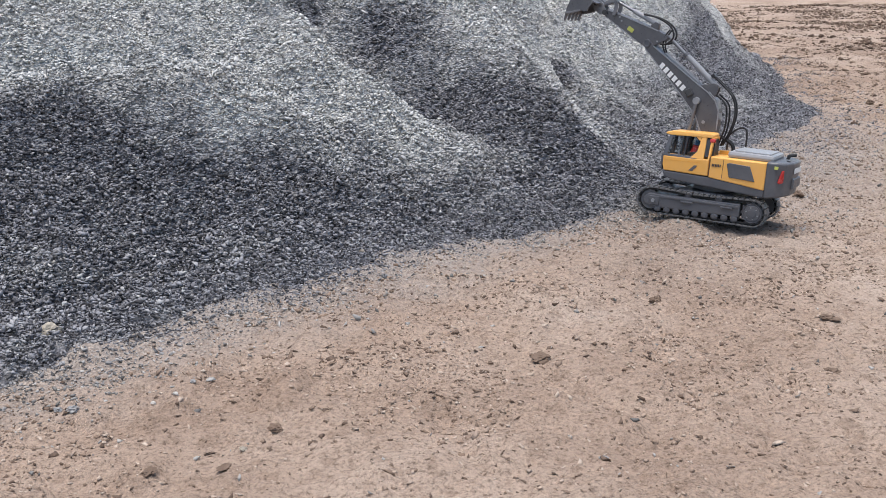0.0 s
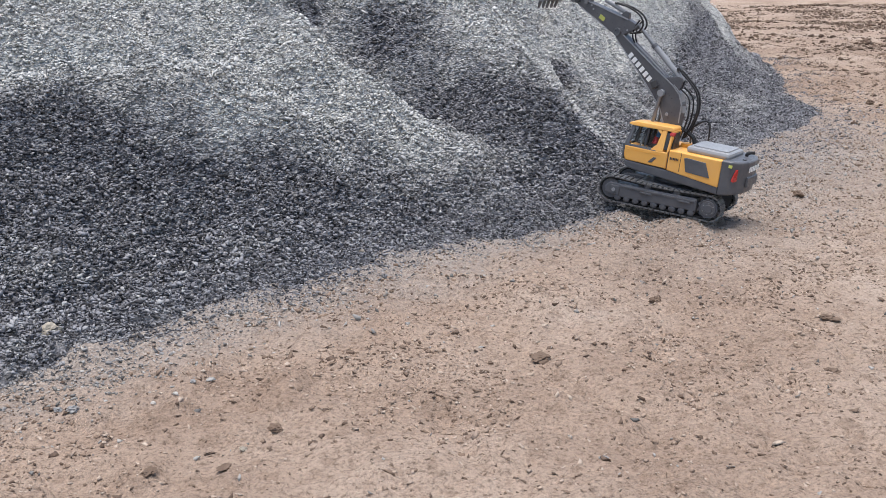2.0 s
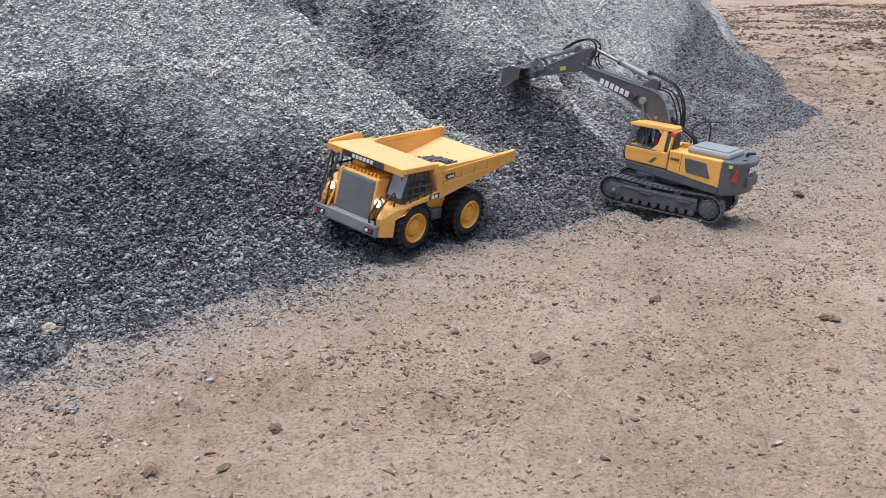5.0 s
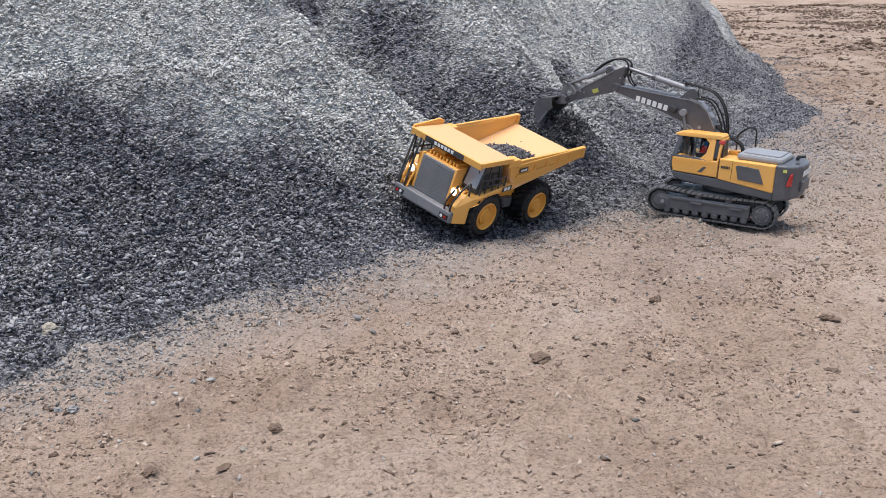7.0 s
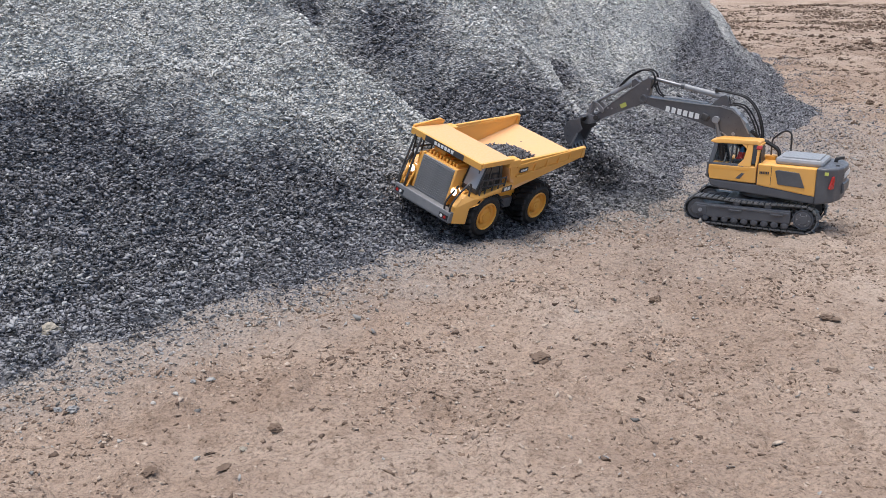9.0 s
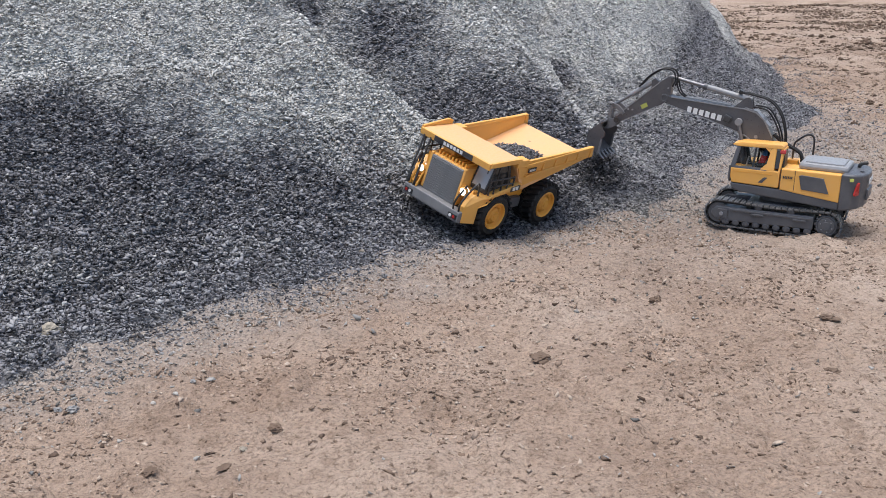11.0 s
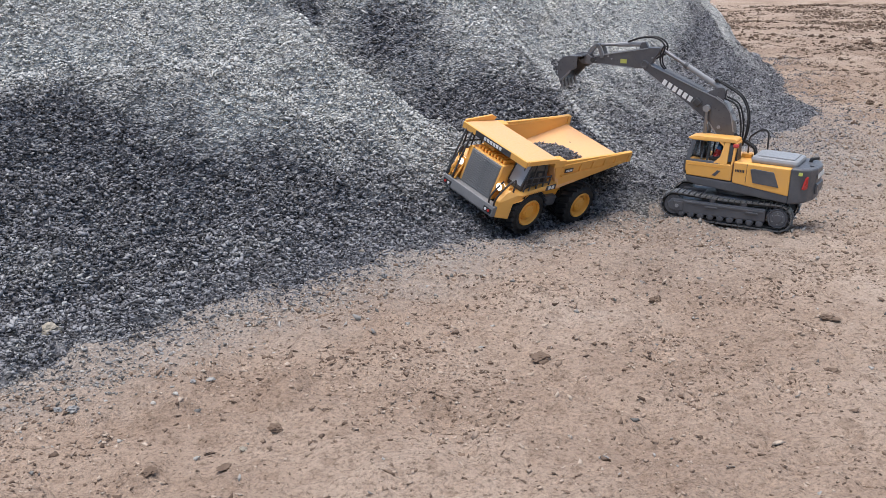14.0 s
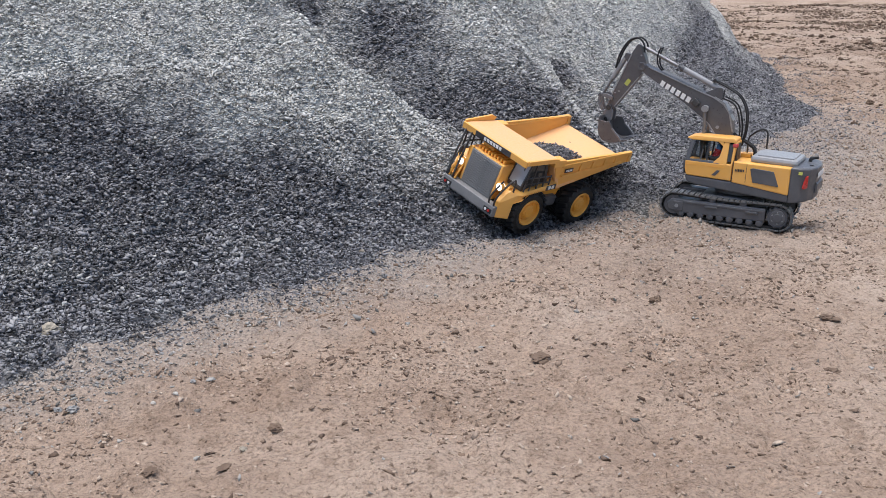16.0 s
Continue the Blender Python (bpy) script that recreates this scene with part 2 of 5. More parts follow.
# ---------------------------------------------------------------- the lie of the land
rng = np.random.default_rng(7)
GRID = rng.random((256, 256))


def value_noise(x, y):
    xi, yi = np.floor(x).astype(int), np.floor(y).astype(int)
    fx, fy = x - xi, y - yi
    fx, fy = fx * fx * (3 - 2 * fx), fy * fy * (3 - 2 * fy)
    g = lambda i, j: GRID[i % 256, j % 256]
    return (g(xi, yi) * (1 - fx) + g(xi + 1, yi) * fx) * (1 - fy) + (g(xi, yi + 1) * (1 - fx) + g(xi + 1, yi + 1) * fx) * fy - 0.5


def fbm(x, y, size, octaves=4, gain=0.5):
    out, amp = 0, 1.0
    for k in range(octaves):
        out = out + amp * value_noise(x / size + 17.3 * k, y / size + 9.1 * k)
        size, amp = size / 2.03, amp * gain
    return out


def step(a, b, v):
    t = np.clip((v - a) / (b - a), 0, 1)
    return t * t * (3 - 2 * t)


def inside(x, y):
    """How far a place lies inside the foot of the gravel heap."""
    s = 0.69 * x + 0.72 * (y - 1.44)
    d1 = -0.72 * x + 0.69 * (y - 1.44) - 0.02 - 0.15 * step(0.5, 1.5, s) + 0.04 * step(-0.2, -0.6, s) + 0.065 * np.exp(-((s - 0.60) / 0.17) ** 2) + 0.05 * fbm(x, y, 0.35, 3)
    d2 = 1.6 * (-0.976 * (x - 1.03) + 0.22 * (y - 2.75) + 0.08 * fbm(x + 5, y, 0.5, 3))
    worn = 0.10 * fbm(x, y + 9, 0.7, 3)
    d3, d4, d5 = 1.2 * (x + 2.45) + worn, y - 0.42 + worn, 1.8 * (5.15 - y) + worn
    d = d1
    for other, k in ((d2, 0.12), (d3, 0.12), (d4, 0.06), (d5, 0.12)):
        m = np.clip(0.5 + 0.5 * (other - d) / k, 0, 1)
        d = other * (1 - m) + d * m - k * m * (1 - m)
    return d, s


# mounds (+) and hollows (-) on the heap: x, y, height, radius along and across, turn
MOUNDS = (
    (-0.15, 1.84, 0.075, 0.24, 0.07, -26),
    (-0.03, 2.02, -0.095, 0.28, 0.08, -20),
    (-0.02, 2.40, 0.130, 0.15, 0.19, 0),
    (0.15, 2.11, 0.060, 0.13, 0.08, -20),
    (0.15, 1.975, 0.125, 0.17, 0.085, -38),
    (0.335, 1.795, 0.012, 0.06, 0.05, -28),
    (0.27, 2.50, -0.075, 0.10, 0.10, 0),
    (-0.44, 1.67, 0.055, 0.22, 0.07, 6),
    (-0.42, 1.53, -0.022, 0.24, 0.05, 6),
    (-0.33, 1.665, 0.030, 0.10, 0.030, 8),
    (-0.33, 1.615, -0.028, 0.11, 0.028, 8),
    (-0.17, 1.625, 0.022, 0.09, 0.025, 15),
    (-0.16, 1.580, -0.018, 0.09, 0.025, 15),
    (-0.55, 1.645, 0.030, 0.08, 0.040, -20),
    (-0.50, 1.580, -0.022, 0.10, 0.030, 0),
    (-0.60, 1.800, -0.045, 0.14, 0.060, 10),
    (-0.25, 2.20, -0.060, 0.06, 0.14, 20),
    (0.24, 2.85, -0.075, 0.06, 0.30, -15),
    (0.62, 2.60, 0.035, 0.12, 0.16, 30),
    (0.48, 2.75, -0.045, 0.06, 0.20, 20),
    (0.84, 3.15, -0.040, 0.08, 0.22, 15),
)


def rut(x, y):
    """The strip pressed down where the truck stands at the end."""
    u, v = 0.72 * (x - 0.165) + 0.695 * (y - 1.695), -0.695 * (x - 0.165) + 0.72 * (y - 1.695)
    return -0.013 * np.exp(-((u / 0.11) ** 4 + (v / 0.045) ** 4))


def soil_height(x, y):
    far = step(3.0, 12.0, np.hypot(x, y))
    under = -0.03 * step(0.05, 0.16, inside(x, y)[0])
    return rut(x, y) + under + 0.010 * fbm(x, y, 0.45, 3) + 0.020 * step(1.9, 3.2, y) * fbm(x, y + 7, 0.25, 4, 0.6) + 0.013 * fbm(x + 3, y, 0.050, 3, 0.75) + 0.004 - 0.008 * step(0.40, 0.54, x) * step(3.0, 2.2, y) + far * 0.10 * fbm(x, y, 3.0, 3)


def heap_height(x, y):
    d, s = inside(x, y)
    start = 0.15 + 0.13 * step(0.0, -0.6, s) + 0.07 * step(0.45, 0.8, x)
    sp = 0.05 * np.logaddexp(0, (d - start) / 0.05)
    h = 0.09 * d + 0.54 * sp
    h = np.where(h > 0.5, 0.5 + 0.35 * np.tanh((h - 0.5) / 0.35), h)
    grow = step(0.05, 0.5, d)
    h = h + grow * (0.16 * fbm(x, y + 2, 0.55, 2) + 0.095 * fbm(x + 1, y, 0.15, 3))
    for mx, my, mh, ra, rb, turn in MOUNDS:
        c, sn_ = math.cos(radians(turn)), math.sin(radians(turn))
        u, v = (x - mx) * c + (y - my) * sn_, -(x - mx) * sn_ + (y - my) * c
        h = h + mh * np.exp(-((u / ra) ** 2 + (v / rb) ** 2))
    h = h + 0.018 * step(0.0, 0.15, d) * fbm(x, y, 0.045, 3, 0.6) + 0.044 * grow * fbm(x + 4, y, 0.085, 2)
    h = h + rut(x, y)
    return np.where(d < 0, -0.03 + 0.25 * np.maximum(d, -0.2), h - 0.014 * step(0.11, 0.02, d))


def surface(x, y):
    return np.maximum(soil_height(x, y), heap_height(x, y))


def graded(a, b, fine, far, growth=1.16):
    """Even steps from a to b, then ever longer ones out to far on both sides."""
    mid = list(np.arange(a, b, fine))
    hi, st = [], fine
    while (hi[-1] if hi else b) < far:
        st *= growth
        hi.append((hi[-1] if hi else b) + st)
    lo, st = [], fine
    while (lo[-1] if lo else a) > -far:
        st *= growth
        lo.append((lo[-1] if lo else a) - st)
    return np.array(lo[::-1] + mid + hi)


def sheet(name, xs, ys, height, mat):
    X, Y = np.meshgrid(xs, ys)
    Z = height(X, Y)
    nx, ny = len(xs), len(ys)
    co = np.stack([X, Y, Z], -1).reshape(-1, 3).astype(np.float32)
    i = (np.arange(ny - 1)[:, None] * nx + np.arange(nx - 1)[None]).ravel()
    quads = np.stack([i, i + 1, i + nx + 1, i + nx], -1).astype(np.int32)
    me = bpy.data.meshes.new(name)
    me.vertices.add(len(co))
    me.vertices.foreach_set("co", co.ravel())
    me.loops.add(quads.size)
    me.loops.foreach_set("vertex_index", quads.ravel())
    me.polygons.add(len(quads))
    me.polygons.foreach_set("loop_start", np.arange(0, quads.size, 4, dtype=np.int32))
    me.polygons.foreach_set("use_smooth", np.ones(len(quads), bool))
    me.materials.append(mat)
    me.update(calc_edges=True)
    return new(name, me)


ground = sheet("ground", graded(-0.7, 1.5, 0.007, 400), graded(0.75, 3.4, 0.0075, 400), soil_height, SOIL)
tagged(ground, "bare trodden brown soil, dry and crumbly", "ground", kind="structure")
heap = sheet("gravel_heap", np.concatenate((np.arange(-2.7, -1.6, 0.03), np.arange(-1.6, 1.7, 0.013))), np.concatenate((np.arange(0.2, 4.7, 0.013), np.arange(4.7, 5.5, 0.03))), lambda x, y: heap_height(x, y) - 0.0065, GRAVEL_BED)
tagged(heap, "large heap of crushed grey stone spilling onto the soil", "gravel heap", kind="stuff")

# ---------------------------------------------------------------- loose stones and crumbs
WEDGE = np.array([(-1, -0.8, -0.7), (1, -0.9, -0.8), (0.1, 1, -0.8), (-0.8, -0.5, 0.8), (0.7, -0.7, 0.6), (-0.1, 0.7, 0.9)])
CORNERS = np.array([0, 2, 1, 3, 4, 5, 0, 1, 4, 3, 1, 2, 5, 4, 2, 0, 3, 5])
STARTS = np.array([0, 3, 6, 10, 14])


def scatter(name, px, py, pz, size, flat, mat, label, category, parent=None, kind="stuff", tilt=0.6):
    """Many small angular stones in one mesh."""
    n = len(px)
    v = WEDGE[None] * rng.uniform(0.6, 1.1, (n, 6, 3)) + rng.normal(0, 0.10, (n, 6, 3))
    v = v * (np.stack([rng.uniform(0.8, 1.9, n), rng.uniform(0.6, 1.0, n), rng.uniform(flat, flat + 0.35, n)], -1)[:, None] * size[:, None, None] * 0.5)
    a, tx, ty = rng.uniform(0, 6.283, n), rng.normal(0, tilt, n), rng.normal(0, tilt, n)
    ca, sa = np.cos(a), np.sin(a)
    x, y, z = v[..., 0], v[..., 1], v[..., 2]
    y, z = y * np.cos(tx)[:, None] - z * np.sin(tx)[:, None], y * np.sin(tx)[:, None] + z * np.cos(tx)[:, None]
    x, z = x * np.cos(ty)[:, None] + z * np.sin(ty)[:, None], -x * np.sin(ty)[:, None] + z * np.cos(ty)[:, None]
    x, y = x * ca[:, None] - y * sa[:, None], x * sa[:, None] + y * ca[:, None]
    co = np.stack([x + px[:, None], y + py[:, None], z + pz[:, None]], -1).astype(np.float32)
    loops = (CORNERS[None] + 6 * np.arange(n)[:, None]).astype(np.int32)
    starts = (STARTS[None] + 18 * np.arange(n)[:, None]).astype(np.int32)
    me = bpy.data.meshes.new(name)
    me.vertices.add(n * 6)
    me.vertices.foreach_set("co", co.ravel())
    me.loops.add(loops.size)
    me.loops.foreach_set("vertex_index", loops.ravel())
    me.polygons.add(n * 5)
    me.polygons.foreach_set("loop_start", starts.ravel())
    me.materials.append(mat)
    me.update(calc_edges=True)
    ob = new(name, me)
    ob.parent = parent
    return tagged(ob, label, category, kind=kind) if parent is None else tagged(ob, label)


def lay_gravel():
    n = 1300000
    x, y = rng.uniform(-1.5, 1.6, n), rng.uniform(0.85, 4.8, n)
    d, s = inside(x, y)
    seen = (np.abs(x) < 0.44 * y + 0.06) & (y < 3.4 + 1.4 * step(0.4, 0.7, x))
    near = rng.random(n) < np.clip(1.65 / np.hypot(x, y), 0, 1) ** 1.8
    flank = step(0.55, 0.8, x)
    fringe = step(-0.10, 0.09, d + 0.08 * fbm(x, y, 0.06, 3)) + 0.6 * flank * step(-0.34, -0.02, d + 0.10 * fbm(x, y, 0.09, 3))
    keep = seen & near & (rng.random(n) < fringe)
    x, y = x[keep], y[keep]
    far = np.clip(np.hypot(x, y) / 1.65, 1, 3) ** 0.25
    size = np.clip(rng.lognormal(math.log(0.0049), 0.33, len(x)), 0.0020, 0.0105) * far * (0.62 + 0.38 * step(0.0, 0.2, d[keep])) * (1 - 0.22 * step(0.35, 0.7, x))
    z = surface(x, y) + size * rng.uniform(-0.75, 0.6, len(x))
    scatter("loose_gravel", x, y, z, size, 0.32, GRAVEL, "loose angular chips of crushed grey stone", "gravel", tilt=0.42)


def lay_crumbs():
    n = 600000
    x, y = rng.uniform(-0.75, 2.6, n), rng.uniform(0.7, 5.5, n)
    d, s = inside(x, y)
    dens = step(-0.22, 0.32, fbm(x, y, 0.13, 4, 0.65)) * 0.75 + 0.25
    near = np.clip(1.6 / np.hypot(x, y), 0, 1) ** 0.9
    keep = (np.abs(x) < 0.46 * y + 0.1) & (d < 0.02) & (rng.random(n) < dens * near)
    x, y = x[keep], y[keep]
    size = np.clip(rng.lognormal(math.log(0.0029), 0.45, len(x)), 0.0010, 0.0095)
    scatter("soil_crumbs", x, y, soil_height(x, y) + size * 0.06, size, 0.3, CRUMB, "small crumbs of dry brown soil and grit", "soil crumbs", tilt=0.35)
    n = 150000
    x, y = rng.uniform(0.5, 6.0, n), rng.uniform(2.2, 12.0, n)
    d, s = inside(x, y)
    keep = (np.abs(x) < 0.44 * y + 0.1) & (d < -0.03) & (rng.random(n) < 0.15 + 0.85 * step(-0.3, 0.4, fbm(x, y, 0.28, 4, 0.7)))
    x, y = x[keep], y[keep]
    size = np.clip(rng.lognormal(math.log(0.0056), 0.6, len(x)), 0.003, 0.028) * np.clip(np.hypot(x, y) / 4, 0.8, 1.6)
    scatter("far_crumbs", x, y, soil_height(x, y) + size * 0.06, size, 0.3, FAR_CRUMB, "crumbs and clods of brown soil further off", "soil crumbs", tilt=0.2)
    n = 34000
    x, y = rng.uniform(-0.75, 1.6, n), rng.uniform(0.7, 3.5, n)
    d, s = inside(x, y)
    keep = (np.abs(x) < 0.46 * y + 0.1) & (d < 0.0) & (rng.random(n) < 0.025 + 0.5 * step(-0.20, 0, d) + 0.65 * step(0.15, 0.5, x) * step(-0.45, -0.02, d))
    x, y = x[keep], y[keep]
    size = np.clip(rng.lognormal(math.log(0.0046), 0.4, len(x)), 0.0025, 0.0105)
    scatter("stray_gravel", x, y, soil_height(x, y) + size * 0.08, size, 0.35, GRAVEL, "stray chips of grey stone strewn over the soil", "gravel")


lay_gravel()
lay_crumbs()

# ---------------------------------------------------------------- single stones lying about
GREYROCK = stone_material("grey_stone", (0.22, 0.22, 0.22), (0.30, 0.30, 0.295), (0.42, 0.42, 0.40))


def rock(name, x, y, size, flat, mat, label, seed, category="stone"):
    r = random.Random(seed)
    b = bmesh.new()
    bmesh.ops.create_icosphere(b, subdivisions=3, radius=0.5)
    for v in b.verts:
        n = 0.8 + 0.5 * noise.noise(v.co * 2.4 + Vector((seed * 1.7, 0, 0))) + 0.3 * noise.noise(v.co * 6 + Vector((0, seed * 2.3, 0))) + 0.16 * noise.noise(v.co * 15)
        v.co *= n
        v.co.x *= size * 1.15
        v.co.y *= size * 0.85
        v.co.z *= size * flat
    ob = part(name, b, mat)
    z = float(surface(np.array([x]), np.array([y]))[0])
    ob.matrix_basis = pose(x, y, z + size * flat * 0.14, 0, 0, r.uniform(0, 360))
    return tagged(ob, label, category, group="loose stones")


def spot(u, v):
    """The place on the level ground seen in the direction with these slopes right and down from the line of sight."""
    p = radians(15)
    t = 0.41 / (math.sin(p) + v * math.cos(p))
    return u * t, t * (math.cos(p) - v * math.sin(p))


# ---------------------------------------------------------------- excavator
FOOT = Vector((0.0197, 0, 0.1088))     # boom foot in the house
BOOM_L, STICK_L = 0.2059, 0.0915
CYL_PIN = (0.0794, 0.0273)               # lift cylinder's pin on the boom
STICK_TOP = (-0.0227, 0.0280)          # back corner of the stick
BRACKET = (0.084, 0.0640)               # stick cylinder's bracket on the boom


def track(ex, side):
    """One crawler: side frame, rollers, sprocket, idler and a belt of shoes."""
    y0, y1 = (0.033, 0.0575) if side > 0 else (-0.0575, -0.033)
    yo = y1 if side > 0 else y0
    zc, r, xs, xi = 0.0245, 0.0187, -0.0755, 0.0915
    frame_bm = prism([(-0.056, 0.0155), (0.090, 0.0125), (0.101, 0.018), (0.103, 0.027), (0.095, 0.0355), (-0.056, 0.0370)], y0 + 0.002, y1 - 0.0005, 0.002)
    fr = part("track_frame", frame_bm, GREY, ex)
    part("frame_rail", box(-0.054, 0.074, yo - 0.001, yo + 0.0012, 0.0300, 0.0335, 0.0006), GREY, fr)
    for x in (-0.035, 0.03):
        part("step_bracket", box(x - 0.010, x + 0.010, yo - 0.002, yo + 0.003, 0.0270, 0.0298, 0.0006), GREY, fr)
    part("frame_cap", box(0.076, 0.092, yo - 0.002, yo + 0.0012, 0.0165, 0.0315, 0.001), GREY, fr)
    part("bolt", rod((0.086, yo, 0.0240), (0.086, yo + side * 0.003, 0.0240), 0.0030), HOOD_GREY, fr)
    roller = None
    for k in range(9):
        x = -0.048 + k * 0.0158
        if roller is None:
            roller = part("track_roller", lathe([(-0.011, 0.005), (-0.010, 0.0058), (0.009, 0.0058), (0.0105, 0.003)], sides=14), GREY, fr)
            roller.matrix_basis = pose(x, (y0 + y1) / 2 + side * 0.0015, 0.0115)
        else:
            same("track_roller", roller, pose(x, (y0 + y1) / 2 + side * 0.0015, 0.0115), fr)
    for k in range(2):
        same("track_roller", roller, pose(-0.02 + 0.05 * k, (y0 + y1) / 2, 0.0385), fr)
    # sprocket and idler
    ym = (y0 + y1) / 2
    prof = [(-0.011, 0.008), (-0.011, 0.0160), (0.0105, 0.0160), (0.0118, 0.0150), (0.0108, 0.0132), (0.0125, 0.0120), (0.0125, 0.0070), (0.0138, 0.0062), (0.0138, 0.001)]
    if side < 0:
        prof = [(-a, b) for a, b in prof]
    sp = part("sprocket", lathe(prof, sides=24), GREY, ex)
    sp.matrix_basis = pose(xs, ym, zc)
    tooth = None
    for k in range(12):
        m = pose(0, 0, 0, 0, 30 * k, 0)
        if tooth is None:
            tooth = part("tooth", box(-0.002, 0.002, -0.008, 0.008, 0.0150, 0.0185, 0.0005), GREY, sp)
            tooth.matrix_basis = m
        else:
            same("tooth", tooth, m, sp)
    for k in range(6):
        a = math.radians(60 * k + 15)
        part("bolt", rod((0.0092 * math.cos(a), side * 0.012, 0.0092 * math.sin(a)), (0.0092 * math.cos(a), side * 0.0134, 0.0092 * math.sin(a)), 0.0011, sides=8), HOOD_GREY, sp)
    idl = part("idler", lathe([(-0.009, 0.008), (-0.009, 0.0160), (0.009, 0.0160), (0.009, 0.008)], sides=24), GREY, ex)
    idl.matrix_basis = pose(xi, ym, zc)
    # belt
    belt = part("track_belt", belt_core(xs, xi, zc, r, y0 + 0.005, y1 - 0.005), BLACK, ex, "dark grey crawler belt")
    run = xi - xs
    length = 2 * run + 2 * math.pi * (r + 0.002)
    n, shoe = 50, None
    for k in range(n):
        s = length * k / n
        m = along(s, xs, xi, zc, r + 0.002)
        m = m @ Matrix.Translation((0, ym, 0))
        if shoe is None:
            b = box(-0.0040, 0.0040, -0.0130, 0.0130, -0.0008, 0.0010, 0)
            box(-0.0040, -0.0026, -0.0126, 0.0126, 0.0010, 0.0027, 0, b)
            box(0.0005, 0.0015, -0.0126, 0.0126, 0.0010, 0.0019, 0, b)
            shoe = part("track_shoe", b, SHOE, belt)
            shoe.matrix_basis = m
        else:
            same("track_shoe", shoe, m, belt)
    return sp, idl


def along(s, xs, xi, zc, r):
    """The pose at the length s round a belt, its z pointing outwards."""
    run, arc = xi - xs, math.pi * r
    s = s % (2 * run + 2 * arc)
    if s < run:
        return pose(xs + s, 0, zc + r - 0.0030 * math.sin(math.pi * s / run) ** 2)
    s -= run
    if s < arc:
        a = s / r
        return pose(xi + r * math.sin(a), 0, zc + r * math.cos(a), 0, math.degrees(a), 0)
    s -= arc
    if s < run:
        return pose(xi - s, 0, zc - r, 0, 180, 0)
    a = math.pi + (s - run) / r
    return pose(xs + r * math.sin(a), 0, zc + r * math.cos(a), 0, math.degrees(a), 0)


def belt_core(xs, xi, zc, r, y0, y1):
    b = bmesh.new()
    length, n, rings = 2 * (xi - xs) + 2 * math.pi * r, 90, []
    for k in range(n):
        m = along(length * k / n, xs, xi, zc, r)
        rings.append([b.verts.new(m @ Vector(p)) for p in ((0, y0, 0), (0, y1, 0), (0, y1, -0.0025), (0, y0, -0.0025))])
    for k in range(n):
        a, c = rings[k], rings[(k + 1) % n]
        for j in range(4):
            b.faces.new((a[j], a[(j + 1) % 4], c[(j + 1) % 4], c[j]))
    return b


SHOE = painted("track_metal", (0.10, 0.10, 0.102), 0.45, 0.45)


def bars(x0, x1, h, n, thick, gap=0.25, bm=None, at=None):
    """A row of short upright bars in place of lettering, in x and z, facing +y."""
    w = (x1 - x0) / n
    for k in range(n):
        b = bmesh.new()
        bmesh.ops.create_cube(b, size=1)
        for v in b.verts:
            v.co = Vector((x0 + (k + 0.5) * w + v.co.x * w * (1 - gap), v.co.y * thick, v.co.z * h))
        if at:
            bmesh.ops.transform(b, matrix=at, verts=b.verts)
        bm = merge(bm, b)
    return bm


